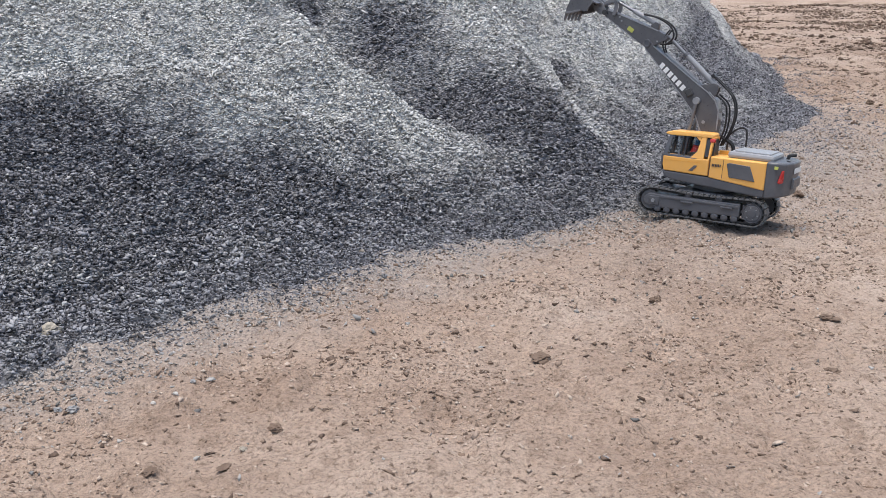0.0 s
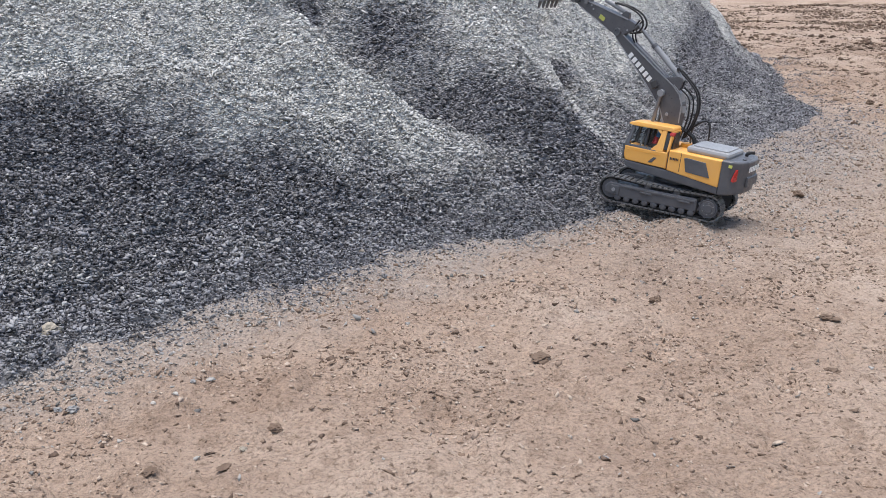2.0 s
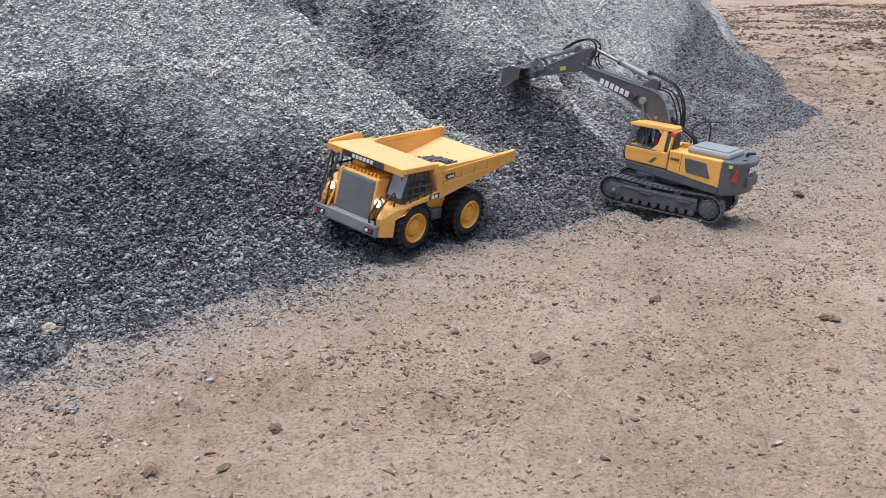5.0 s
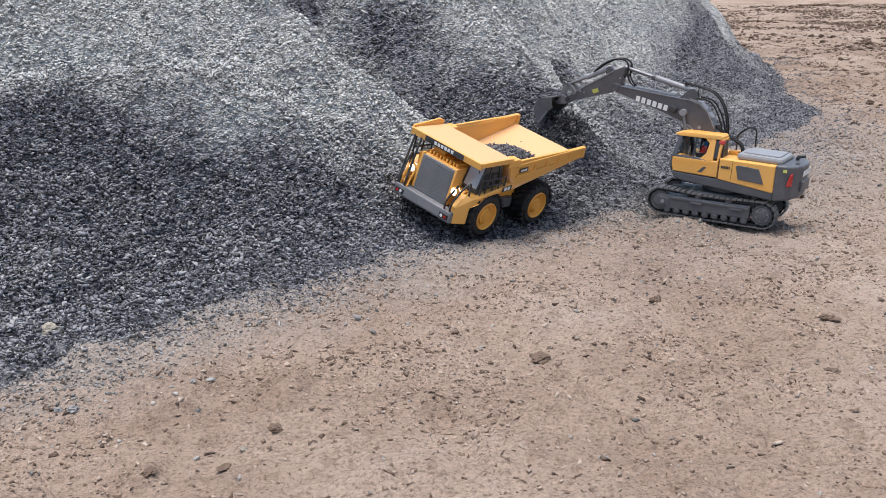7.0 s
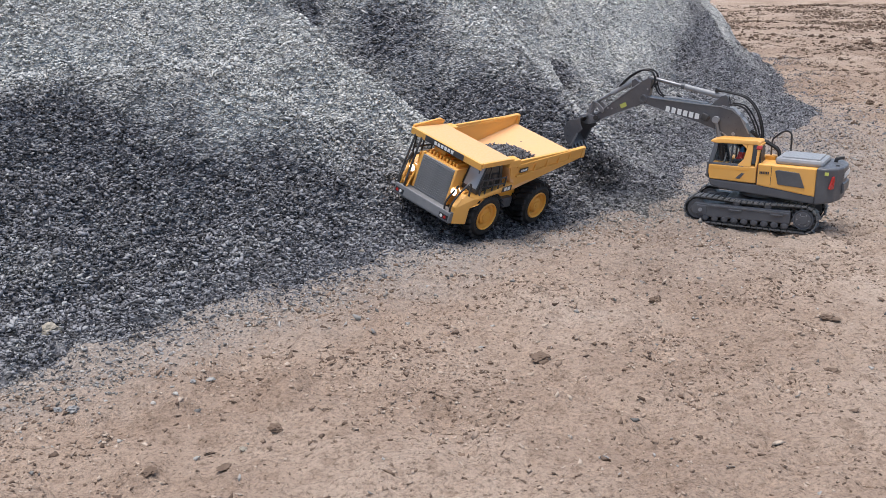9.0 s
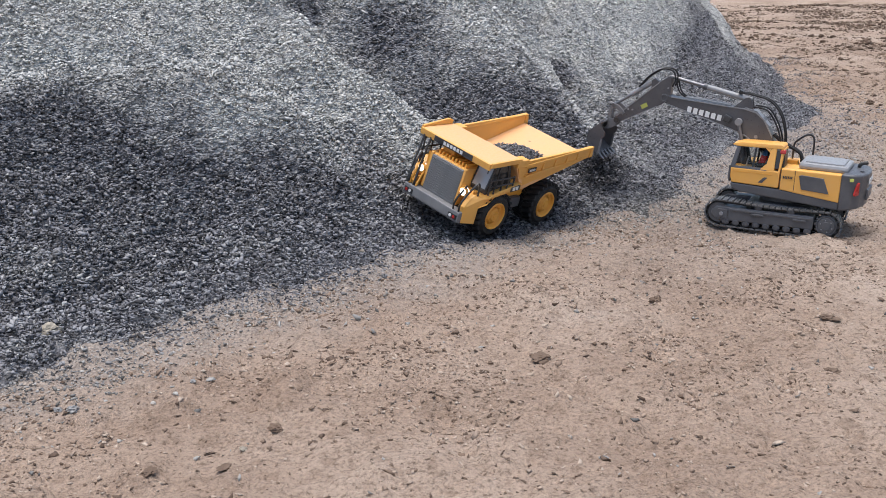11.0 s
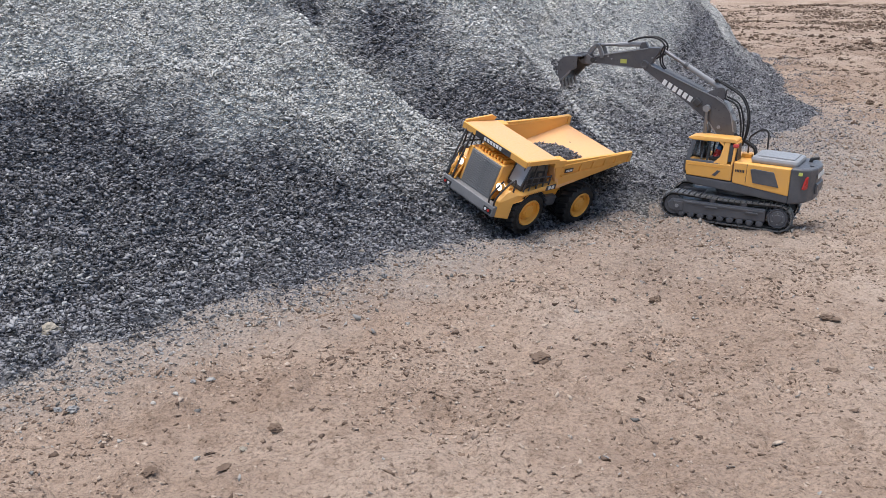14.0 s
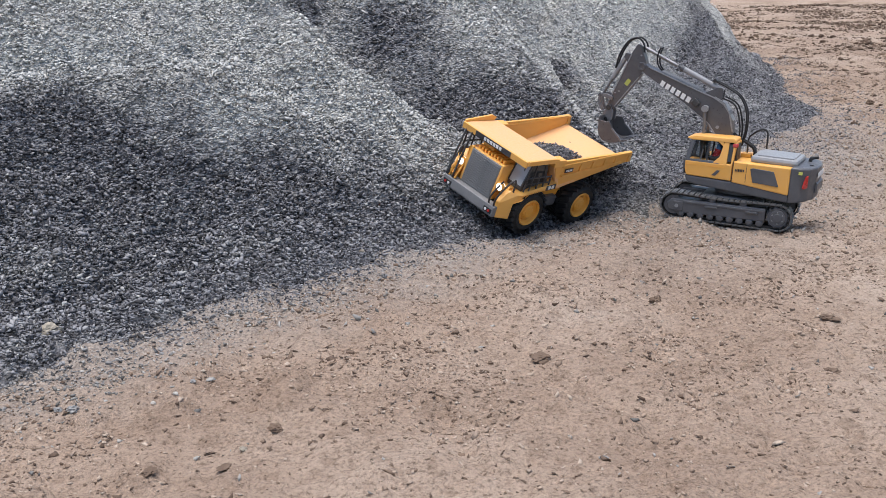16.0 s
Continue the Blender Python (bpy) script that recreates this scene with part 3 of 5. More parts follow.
def house(ex):
    """The upper body that swings on the crawlers."""
    h = part("house", prism([(-0.100, 0.0505), (0.060, 0.0600), (0.074, 0.0640), (0.078, 0.074), (0.0, 0.072), (-0.100, 0.064)], -0.055, 0.056, 0.002), GREY, ex, "dark grey lower deck")
    part("turntable", rod((0, 0, 0.047), (0, 0, 0.061), 0.036, sides=32), GREY, h)
    part("side_body", prism([(-0.100, 0.0625), (0.0, 0.0720), (0.0, 0.106), (-0.100, 0.1065)], 0.004, 0.0575, 0.0018), YELLOW, h, "yellow side body panel")
    part("side_body", prism([(-0.100, 0.0675), (0.072, 0.0735), (0.072, 0.098), (0.0, 0.106), (-0.100, 0.1075)], -0.0575, -0.016, 0.0018), YELLOW, h)
    part("deck", prism([(-0.1, 0.07), (0.06, 0.074), (0.05, 0.082), (-0.01, 0.102), (-0.1, 0.104)], -0.0165, 0.0045, 0.001), GREY, h)
    part("side_vent", prism([(-0.083, 0.0745), (-0.037, 0.0765), (-0.031, 0.098), (-0.036, 0.0995), (-0.072, 0.098)], 0.057, 0.0588, 0.0008), GREY, h, "dark grey side vent panel")
    part("panel_seam", box(-0.0247, -0.0240, 0.0570, 0.0581, 0.0735, 0.105, 0), DARK_PRINT, h)
    part("panel_seam", box(-0.0007, 0.0000, 0.0570, 0.0581, 0.0735, 0.105, 0), DARK_PRINT, h)
    part("side_marking", bars(-0.021, -0.004, 0.0040, 6, 0.0006, 0.3, at=pose(0, 0.0577, 0.0925, 0, 1.5, 0) @ pose(0, 0, 0)), DARK_PRINT, h, "row of dark printed bars")
    plan = [(-0.100, -0.0600), (-0.100, 0.0600), (-0.119, 0.0585), (-0.132, 0.048), (-0.140, 0.026), (-0.142, 0.0), (-0.140, -0.026), (-0.132, -0.048), (-0.119, -0.0585)]
    b = bmesh.new()
    low = [b.verts.new((x * (0.985 if x < -0.11 else 1), y * 0.95, 0.0495 + 0.16 * max(0.0, -0.100 - x))) for x, y in plan]
    top = [b.verts.new((x, y, 0.1085)) for x, y in plan]
    b.faces.new(low)
    b.faces.new(top[::-1])
    for k in range(len(plan)):
        b.faces.new((low[k], top[k], top[(k + 1) % len(plan)], low[(k + 1) % len(plan)]))
    bmesh.ops.recalc_face_normals(b, faces=b.faces)
    part("counterweight", rounded(b, 0.003, 3), GREY, h, "dark grey rounded counterweight")
    part("engine_hood", box(-0.108, -0.026, -0.040, 0.044, 0.1060, 0.1165, 0.0045), HOOD_GREY, h, "grey rounded engine hood")
    part("hood_panel", box(-0.100, -0.036, -0.032, 0.036, 0.1160, 0.1185, 0.002), HOOD_GREY, h)
    part("tail_recess", prism([(-0.1390, 0.066), (-0.1428, 0.068), (-0.1428, 0.082), (-0.1390, 0.084)], -0.026, 0.026, 0.0006), GREY, h)
    for s in (1, -1):
        m = pose(-0.1255, s * 0.0535, 0.0865, 0, 0, s * 50)
        tl = part("tail_light", prism([(-0.0045, -0.0085), (0.0025, -0.0105), (0.0048, -0.0085), (0.0015, 0.0020), (-0.0010, 0.0095), (-0.0045, 0.0105)], -0.0012, 0.0020, 0.0006), RED, h, "red tail light")
        tl.matrix_basis = m @ pose(0, 0, 0, 0, 0, 0 if s > 0 else 180)
        part("reflector_sticker", box(-0.1205, -0.1140, s * 0.0588 - 0.0006, s * 0.0588 + 0.0006, 0.0985, 0.1030, 0), STICKER, h)
    part("rear_marking", bars(-0.027, 0.027, 0.0085, 6, 0.0007, 0.34, at=pose(-0.1416, 0, 0.0955, 0, 0, 90)), WHITE, h, "row of white printed bars")
    part("exhaust", tube([(-0.118, -0.022, 0.107), (-0.1195, -0.022, 0.113), (-0.124, -0.024, 0.1155), (-0.131, -0.027, 0.1165)], 0.0032), BLACK_GLOSS, h, "black bent exhaust pipe")
    part("filler_cap", rod((-0.128, 0.02, 0.108), (-0.128, 0.02, 0.1105), 0.0035), GREY, h)
    part("handrail", tube([(-0.035, -0.046, 0.105), (-0.036, -0.046, 0.138), (-0.032, -0.046, 0.1475), (-0.022, -0.046, 0.1480), (-0.008, -0.046, 0.1385), (-0.002, -0.046, 0.130), (-0.001, -0.046, 0.105)], 0.0017), BLACK_GLOSS, h, "black bent handrail")
    part("valve_block", box(-0.018, 0.0, -0.012, 0.002, 0.102, 0.112, 0.001), ORANGE, h)
    for k, y in enumerate((-0.006, 0.0, 0.006)):
        part("hose", tube([(0.026, y, 0.150), (0.010, y, 0.138), (-0.008, y - 0.003, 0.130), (-0.021, y - 0.006, 0.121), (-0.024, y - 0.006, 0.104)], 0.0021), BLACK, h)
    # cab
    cab = part("cab", prism([(0.0015, 0.0735), (0.0755, 0.0745), (0.0785, 0.084), (0.0785, 0.0985), (0.0015, 0.1005)], 0.0125, 0.0565, 0.0016), YELLOW, h, "yellow cab with dark tinted windows")
    return h, cab


def cab_parts(h):
    part("cab_skirt", prism([(0.0785, 0.0745), (0.0815, 0.080), (0.0815, 0.1015), (0.0785, 0.1015)], 0.0125, 0.0570, 0.0008), GREY, h)
    part("cab_roof", prism([(0.001, 0.1345), (0.0715, 0.1325), (0.0800, 0.1340), (0.0790, 0.1365), (0.066, 0.1395), (0.004, 0.1410), (0.001, 0.1385)], 0.010, 0.0575, 0.0014), YELLOW, h, "yellow cab roof")
    part("rear_pillar", prism([(0.0110, 0.0995), (0.0250, 0.0995), (0.0245, 0.106), (0.0190, 0.1345), (0.0110, 0.1350)], 0.0515, 0.0565, 0.0008), YELLOW, h)
    part("corner_pillar", prism([(0.0015, 0.0995), (0.0045, 0.0995), (0.0035, 0.1350), (-0.001, 0.1350)], 0.0125, 0.0565, 0.0006), YELLOW, h)
    for y0, y1 in ((0.0525, 0.0562), (0.0128, 0.0160)):
        part("front_pillar", prism([(0.0725, 0.0985), (0.0800, 0.0985), (0.0730, 0.1330), (0.0670, 0.1330)], y0, y1, 0.0006), GREY, h)
        part("window_sill", prism([(0.022, 0.0985), (0.079, 0.0985), (0.0785, 0.1015), (0.022, 0.1025)], y0, y1, 0.0004), GREY, h)
        part("window_bar", prism([(0.043, 0.1015), (0.046, 0.1015), (0.0445, 0.1335), (0.0415, 0.1335)], y0 + 0.0006, y1 - 0.0006, 0), BLACK_GLOSS, h)
    for prof, y0, y1 in (([(0.0235, 0.1015), (0.0735, 0.1005), (0.0680, 0.1330), (0.0185, 0.1345)], 0.0538, 0.0546),
                         ([(0.0035, 0.1015), (0.0735, 0.1005), (0.0680, 0.1330), (0.0030, 0.1345)], 0.0140, 0.0148),
                         ([(0.0778, 0.1000), (0.0788, 0.1000), (0.0718, 0.1330), (0.0708, 0.1330)], 0.0160, 0.0525)):
        pn = part("pane", prism(prof, y0, y1, 0), PANE, h, "tinted window pane")
        pn.visible_shadow = False
    part("rear_quarter_window", prism([(0.0045, 0.1045), (0.0105, 0.1035), (0.0105, 0.1315), (0.0040, 0.1320)], 0.0535, 0.0555, 0.0004), BLACK_GLOSS, h)
    part("window_corner", prism([(0.0240, 0.1000), (0.0330, 0.1000), (0.0240, 0.1100)], 0.0525, 0.0563, 0.0003), YELLOW, h)
    part("window_corner", prism([(0.0200, 0.1345), (0.0290, 0.1340), (0.0205, 0.1270)], 0.0525, 0.0563, 0.0003), YELLOW, h)
    part("cab_rear_glass", prism([(-0.0030, 0.1060), (0.0014, 0.1060), (0.0014, 0.1320), (-0.0012, 0.1320)], 0.0180, 0.0480, 0.0003), BLACK_GLOSS, h)
    part("marker_lamp", box(-0.0035, 0.0055, 0.0480, 0.0580, 0.1275, 0.1335, 0.0015), RED, h, "red marker lamp")
    part("door_vent", prism([(0.0270, 0.0790), (0.0340, 0.0790), (0.0250, 0.0885), (0.0195, 0.0885)], 0.0560, 0.0572, 0.0003), GREY, h)
    part("door_line", prism([(0.0130, 0.0935), (0.0770, 0.0925), (0.0770, 0.0930), (0.0130, 0.0941)], 0.0560, 0.0569, 0), ORANGE, h)
    part("driver_seat", prism([(0.018, 0.1005), (0.044, 0.1005), (0.044, 0.1065), (0.028, 0.1085), (0.022, 0.128), (0.016, 0.128)], 0.024, 0.044, 0.0015), BLACK_GLOSS, h)
    b = rod((0.033, 0.034, 0.106), (0.031, 0.034, 0.119), 0.0075, sides=14, r2=0.0055)
    n = len(b.faces)
    rod((0.031, 0.034, 0.119), (0.0305, 0.034, 0.127), 0.0045, b, sides=12, r2=0.0035)
    b.faces.ensure_lookup_table()
    for f in b.faces[n:]:
        f.material_index = 1
    part("toy_figure", b, [BLUE, RED], h, "small blue and red plastic figure")
    part("control_lever", rod((0.058, 0.04, 0.098), (0.055, 0.04, 0.116), 0.0012), HOOD_GREY, h)


def boom(ex):
    prof = [(-0.010, -0.006), (0.002, -0.012), (0.030, 0.006), (0.062, 0.013), (0.110, 0.008), (0.208, -0.0075), (0.219, -0.0065), (0.222, 0.0015), (0.218, 0.0075), (0.205, 0.0085),
            (0.120, 0.040), (0.086, 0.054), (0.066, 0.058), (0.048, 0.054), (0.022, 0.034), (-0.008, 0.008)]
    bo = part("boom", prism(prof, -0.0095, 0.0095, 0.0012), ARM_GREY, ex, "dark grey bent boom")
    for s in (1, -1):
        edge = [(0.002, -0.0125), (0.030, 0.0055), (0.062, 0.0125), (0.110, 0.0075), (0.208, -0.008), (0.208, -0.0065), (0.110, 0.0092), (0.062, 0.0145), (0.030, 0.0075), (0.002, -0.0105)]
        part("weld_rim", prism(edge, s * 0.0100 - 0.0006, s * 0.0100 + 0.0006, 0), HOOD_GREY, bo)
        edge = [(0.205, 0.0088), (0.120, 0.0405), (0.086, 0.0545), (0.066, 0.0585), (0.048, 0.0545), (0.022, 0.0345), (0.023, 0.0330), (0.049, 0.0525), (0.066, 0.0565), (0.086, 0.0525), (0.120, 0.0388), (0.205, 0.0070)]
        part("weld_rim", prism(edge, s * 0.0100 - 0.0006, s * 0.0100 + 0.0006, 0), HOOD_GREY, bo)
        part("tip_pin", lathe([(0, 0.0068), (s * 0.003, 0.0064), (s * 0.003, 0.0042), (s * 0.0018, 0.0040), (s * 0.0018, 0.001)], sides=20), GREY, bo).matrix_basis = pose(0.2153, s * 0.0095, 0)
        part("lift_pin", rod((0.083, s * 0.0090, 0.0297), (0.083, s * 0.0180, 0.0297), 0.0060, sides=16), HOOD_GREY, bo, "pale grey pin")
        part("boom_marking", bars(0.116, 0.180, 0.0100, 6, 0.0006, 0.32, at=pose(-0.002, s * 0.0098, 0.0485, 0, 14.5, 0) @ pose(0, 0, 0)), WHITE, bo, "row of white printed bars")
        part("work_lamp", box(0.0955, 0.1085, s * 0.0130 - 0.0036, s * 0.0130 + 0.0036, 0.0185, 0.0300, 0.0015), BLACK_GLOSS, bo, "black work lamp")
        part("rivet", rod((0.046, s * 0.0095, 0.0205), (0.046, s * 0.0108, 0.0205), 0.003), HOOD_GREY, bo)
        part("bracket_plate", prism([(0.070, 0.056), (0.104, 0.046), (0.094, 0.070), (0.088, 0.075), (0.082, 0.072)], s * 0.0058 - 0.0012, s * 0.0058 + 0.0012, 0.0005), ARM_GREY, bo)
    part("top_plate", prism([(0.036, 0.046), (0.066, 0.0588), (0.086, 0.0548), (0.086, 0.0562), (0.066, 0.0604), (0.035, 0.0480)], -0.0085, 0.0085, 0.0003), HOOD_GREY, bo)
    for k, y in enumerate((-0.0045, 0.0045)):
        part("hose", tube([(-0.004, y, 0.026), (0.008, y, 0.050), (0.030, y, 0.075), (0.056, y, 0.086), (0.085, y, 0.081), (0.106, y * 0.7, 0.074)], 0.0017), BLACK, bo, "black rubber hose")
        part("hose", tube([(-0.002, y * 2, 0.022), (0.020, y * 2, 0.050), (0.050, y * 2, 0.070), (0.075, y * 2.2, 0.064)], 0.0015), BLACK, bo)
        part("steel_pipe", tube([(0.110, y, 0.0465), (0.150, y, 0.0325), (0.184, y, 0.0195)], 0.0013), HOOD_GREY, bo)
        part("hose", tube([(0.184, y, 0.0195), (0.196, y * 1.3, 0.022), (0.208, y * 1.5, 0.034), (0.213, y * 1.5, 0.048)], 0.0014), BLACK, bo)
    part("hose_clamp", box(0.103, 0.109, -0.006, 0.006, 0.071, 0.078, 0.001), BLACK_GLOSS, bo)
    return bo


def stick(ex):
    prof = [(-0.004, -0.0075), (0.020, -0.0085), (0.092, -0.0065), (0.1045, -0.0045), (0.106, 0.002), (0.100, 0.0075), (0.060, 0.0165), (-0.004, 0.0300), (-0.0255, 0.0315), (-0.028, 0.0265), (-0.012, 0.0010)]
    st = part("stick", prism(prof, -0.0080, 0.0080, 0.0010), ARM_GREY, ex, "dark grey dipper stick")
    for s in (1, -1):
        part("weld_rim", prism([(0.020, -0.0088), (0.092, -0.0068), (0.092, -0.0053), (0.020, -0.0073)], s * 0.0084 - 0.0006, s * 0.0084 + 0.0006, 0), HOOD_GREY, st)
        part("sticker", box(0.0345, 0.0465, s * 0.0083 - 0.0005, s * 0.0083 + 0.0005, -0.0015, 0.0060, 0), STICKER, st, "yellow-green printed sticker")
        for x, z in ((0.064, 0.005), (0.071, 0.009), (-0.014, 0.013)):
            part("rivet", rod((x, s * 0.008, z), (x, s * 0.0092, z), 0.0016, sides=8), HOOD_GREY, st)
        part("stick_pin", rod((0.0995, s * 0.006, 0), (0.0995, s * 0.0125, 0), 0.0048, sides=16), BLACK_GLOSS, st)
        part("link_arm", prism([(0.079, 0.006), (0.085, 0.004), (0.0870, 0.012), (0.0900, 0.020), (0.0945, 0.0260), (0.0925, 0.0300), (0.0880, 0.0285), (0.0830, 0.0220), (0.0800, 0.014)], s * 0.0105 - 0.0016, s * 0.0105 + 0.0016, 0.0007), LINK_GREY, st, "grey curved link arm")
        part("push_link", prism([(0.0890, 0.0270), (0.0925, 0.0305), (0.0995, 0.0285), (0.1075, 0.0215), (0.1135, 0.0120), (0.1130, 0.0070), (0.1085, 0.0075), (0.1040, 0.0160), (0.0970, 0.0235)], s * 0.0072 - 0.0014, s * 0.0072 + 0.0014, 0.0006), LINK_GREY, st, "grey curved push link")
        part("pin_cap", rod((0.0915, s * 0.0085, 0.0275), (0.0915, s * 0.0145, 0.0275), 0.0034, sides=14), GREY, st)
        part("stick_edge", prism([(0.098, 0.0072), (0.060, 0.0162), (-0.004, 0.0297), (-0.004, 0.0280), (0.060, 0.0145), (0.098, 0.0056)], s * 0.0084 - 0.0006, s * 0.0084 + 0.0006, 0), HOOD_GREY, st)
        part("hose", tube([(0.036, s * 0.004, 0.0375), (0.010, s * 0.006, 0.047), (-0.018, s * 0.007, 0.0485), (-0.034, s * 0.008, 0.038), (-0.033, s * 0.009, 0.022), (-0.022, s * 0.0095, 0.012)], 0.0017), BLACK, st, "black rubber hose")
    part("ear_plate", prism([(-0.004, 0.028), (0.014, 0.027), (0.010, 0.0385), (0.002, 0.0395)], -0.0045, 0.0045, 0.0006), ARM_GREY, st)
    part("bucket_cylinder", rod((0.004, 0, 0.0360), (0.056, 0, 0.0310), 0.0045, sides=18), HOOD_GREY, st, "grey hydraulic bucket cylinder")
    part("bucket_rod", rod((0.056, 0, 0.0310), (0.0915, 0, 0.0275), 0.0026, sides=12), STEEL, st, "bright steel piston rod")
    part("link_pin", rod((0.0915, -0.0115, 0.0275), (0.0915, 0.0115, 0.0275), 0.0030), BLACK_GLOSS, st)
    return st


def bucket(ex):
    """x runs from the pin to the teeth, z to the bucket's back."""
    w = 0.0390
    back = [(0.004, 0.016), (0.016, 0.024), (0.030, 0.027), (0.043, 0.023), (0.052, 0.012), (0.056, -0.003), (0.057, -0.016)]
    inner = [(x * 0.95 + 0.0005, z * 0.90 - 0.001) for x, z in back]
    bk = part("bucket", prism(back + inner[::-1], -w, w, 0.0004), ARM_GREY, ex, "dark grey toothed digging bucket")
    cheek = [(0.012, 0.004), (0.008, 0.016), (0.016, 0.0245), (0.030, 0.0275), (0.043, 0.0235), (0.052, 0.0125), (0.0565, -0.003), (0.0575, -0.016), (0.049, -0.013), (0.026, -0.004), (0.018, -0.005), (0.013, -0.003)]
    for s in (1, -1):
        part("cheek_plate", prism(cheek, s * w - 0.0011, s * w + 0.0011, 0.0004), ARM_GREY, bk)
        part("cheek_rim", prism([(0.0575, -0.016), (0.049, -0.0145), (0.026, -0.0055), (0.026, -0.002), (0.049, -0.0105), (0.0575, -0.012)], s * w - 0.0019, s * w + 0.0019, 0.0004), LINK_GREY, bk)
        part("bucket_ear", prism([(-0.006, -0.004), (0.004, -0.006), (0.012, 0.002), (0.020, 0.024), (0.012, 0.026), (0.002, 0.016)], s * 0.0105 - 0.0013, s * 0.0105 + 0.0013, 0.0005), LINK_GREY, bk)
        part("bucket_pin", rod((0.010, s * 0.0085, 0.013), (0.010, s * 0.0135, 0.013), 0.0032), BLACK_GLOSS, bk)
    tooth = None
    for k in range(5):
        m = pose(0.0565, -0.0350 + 0.0175 * k, -0.014)
        if tooth is None:
            tooth = part("bucket_tooth", prism([(-0.0030, 0.001), (0.0015, 0.001), (0.0022, -0.0105), (0.0008, -0.0140), (-0.0018, -0.004)], -0.0030, 0.0030, 0.0003), ARM_GREY, bk)
            tooth.matrix_basis = m
        else:
            same("bucket_tooth", tooth, m, bk)
    return bk


def reshape(ob, f):
    """Moves every corner of a part and of its sub-parts by f."""
    done = set()
    for o in (ob, *ob.children_recursive):
        if o is not ob and o.matrix_basis != Matrix():
            o.matrix_basis = Matrix.Translation(f(o.matrix_basis.translation)) @ o.matrix_basis.to_3x3().to_4x4()
        elif o.data.name not in done:
            done.add(o.data.name)
            for v in o.data.vertices:
                v.co = f(v.co)


def excavator():
    ex = new("excavator")
    tagged(ex, "yellow and dark grey toy crawler excavator on gravelly soil", "excavator")
    wheels = [w for s in (1, -1) for w in track(ex, s)]
    part("carbody", box(-0.05, 0.05, -0.045, 0.045, 0.020, 0.046, 0.003), GREY, ex)
    h, cab = house(ex)
    cab_parts(h)
    reshape(h, lambda v: Vector((v.x * (0.905 if v.x < 0 else 1.0), v.y * (0.87 - 3.6 * min(max(v.z - 0.098, 0.0), 0.04)), v.z)))
    bo, st, bk = boom(ex), stick(ex), bucket(ex)
    reshape(bo, lambda v: Vector((v.x * 0.956, v.y * 0.95, v.z * 0.92)))
    reshape(st, lambda v: Vector((v.x * 0.92, v.y * 0.95, v.z * 0.92)))
    reshape(bk, lambda v: Vector((v.x * 0.82 + 0.014 * min(max((v.x + 0.004) / 0.02, 0.0), 1.0), v.y * 0.84, v.z * 0.84)))
    lift = []
    for s in (1, -1):
        barrel = part("lift_cylinder", rod((0, 0, 0), (0.052, 0, 0), 0.0052, sides=16), GREY, ex)
        piston = part("lift_rod", rod((0, 0, 0), (0.058, 0, 0), 0.0030, sides=12), STEEL, ex, "bright steel lift rod")
        lift.append((s, barrel, piston))
    sb = part("stick_cylinder", rod((-0.004, 0, 0), (0.074, 0, 0), 0.0047, sides=18), HOOD_GREY, ex, "grey hydraulic stick cylinder")
    part("gland", rod((0.070, 0, 0), (0.076, 0, 0), 0.0055, sides=18), GREY, sb)
    sr = part("stick_rod", rod((0, 0, 0), (0.075, 0, 0), 0.0030, sides=12), STEEL, ex, "bright steel piston rod")
    return ex, wheels, h, bo, st, bk, lift, sb, sr


# ---------------------------------------------------------------- dump truck
TYRE_R = 0.0395
AXLES = (0.0598, -0.0671)


def wheel(tr, x, side, wide):
    ym = side * (0.0765 - wide / 2)
    h = wide / 2
    tyre = lathe([(-h, 0.020), (-h, 0.029), (-h + 0.004, 0.0335), (-h + 0.007, 0.0348), (h - 0.007, 0.0348), (h - 0.004, 0.0335), (h, 0.029), (h - 0.001, 0.0225), (h - 0.012, 0.0200)], sides=40)
    w = part("wheel", tyre, BLACK, tr, "black rubber tyre with heavy tread on a yellow rim", smooth=False)
    w.matrix_basis = pose(x, ym, TYRE_R)
    lug = None
    for k in range(22):
        for s2 in (1, -1):
            m = pose(0, 0, 0, 0, 360 / 22 * (k + (0.5 if s2 > 0 else 0)), 0) @ pose(0, s2 * h * 0.48, 0.0346, 0, 0, s2 * 24)
            if lug is None:
                b = box(-0.0028, 0.0028, -h * 0.50, h * 0.50, -0.001, 0.0036, 0)
                lug = part("tread_lug", b, BLACK, w)
                lug.matrix_basis = m
            else:
                same("tread_lug", lug, m, w)
    rim = [(h - 0.006, 0.0235), (h - 0.001, 0.0238), (h + 0.0006, 0.0228), (h - 0.0004, 0.0212), (h - 0.0045, 0.0200), (h - 0.0060, 0.0165), (h - 0.0060, 0.0135), (h - 0.0038, 0.0125), (h - 0.0022, 0.0090), (h - 0.0012, 0.0085), (h - 0.0012, 0.0040), (h - 0.0004, 0.0036), (h - 0.0004, 0.0005)]
    part("rim", lathe([(side * a, r * 0.93) for a, r in rim], sides=32), ORANGE, w, "orange-yellow plastic rim")
    for k in range(8):
        a = math.radians(45 * k)
        part("wheel_nut", rod((0.0138 * math.cos(a), side * (h - 0.0062), 0.0138 * math.sin(a)), (0.0138 * math.cos(a), side * (h - 0.0046), 0.0138 * math.sin(a)), 0.0011, sides=6), ORANGE, w)
    return w


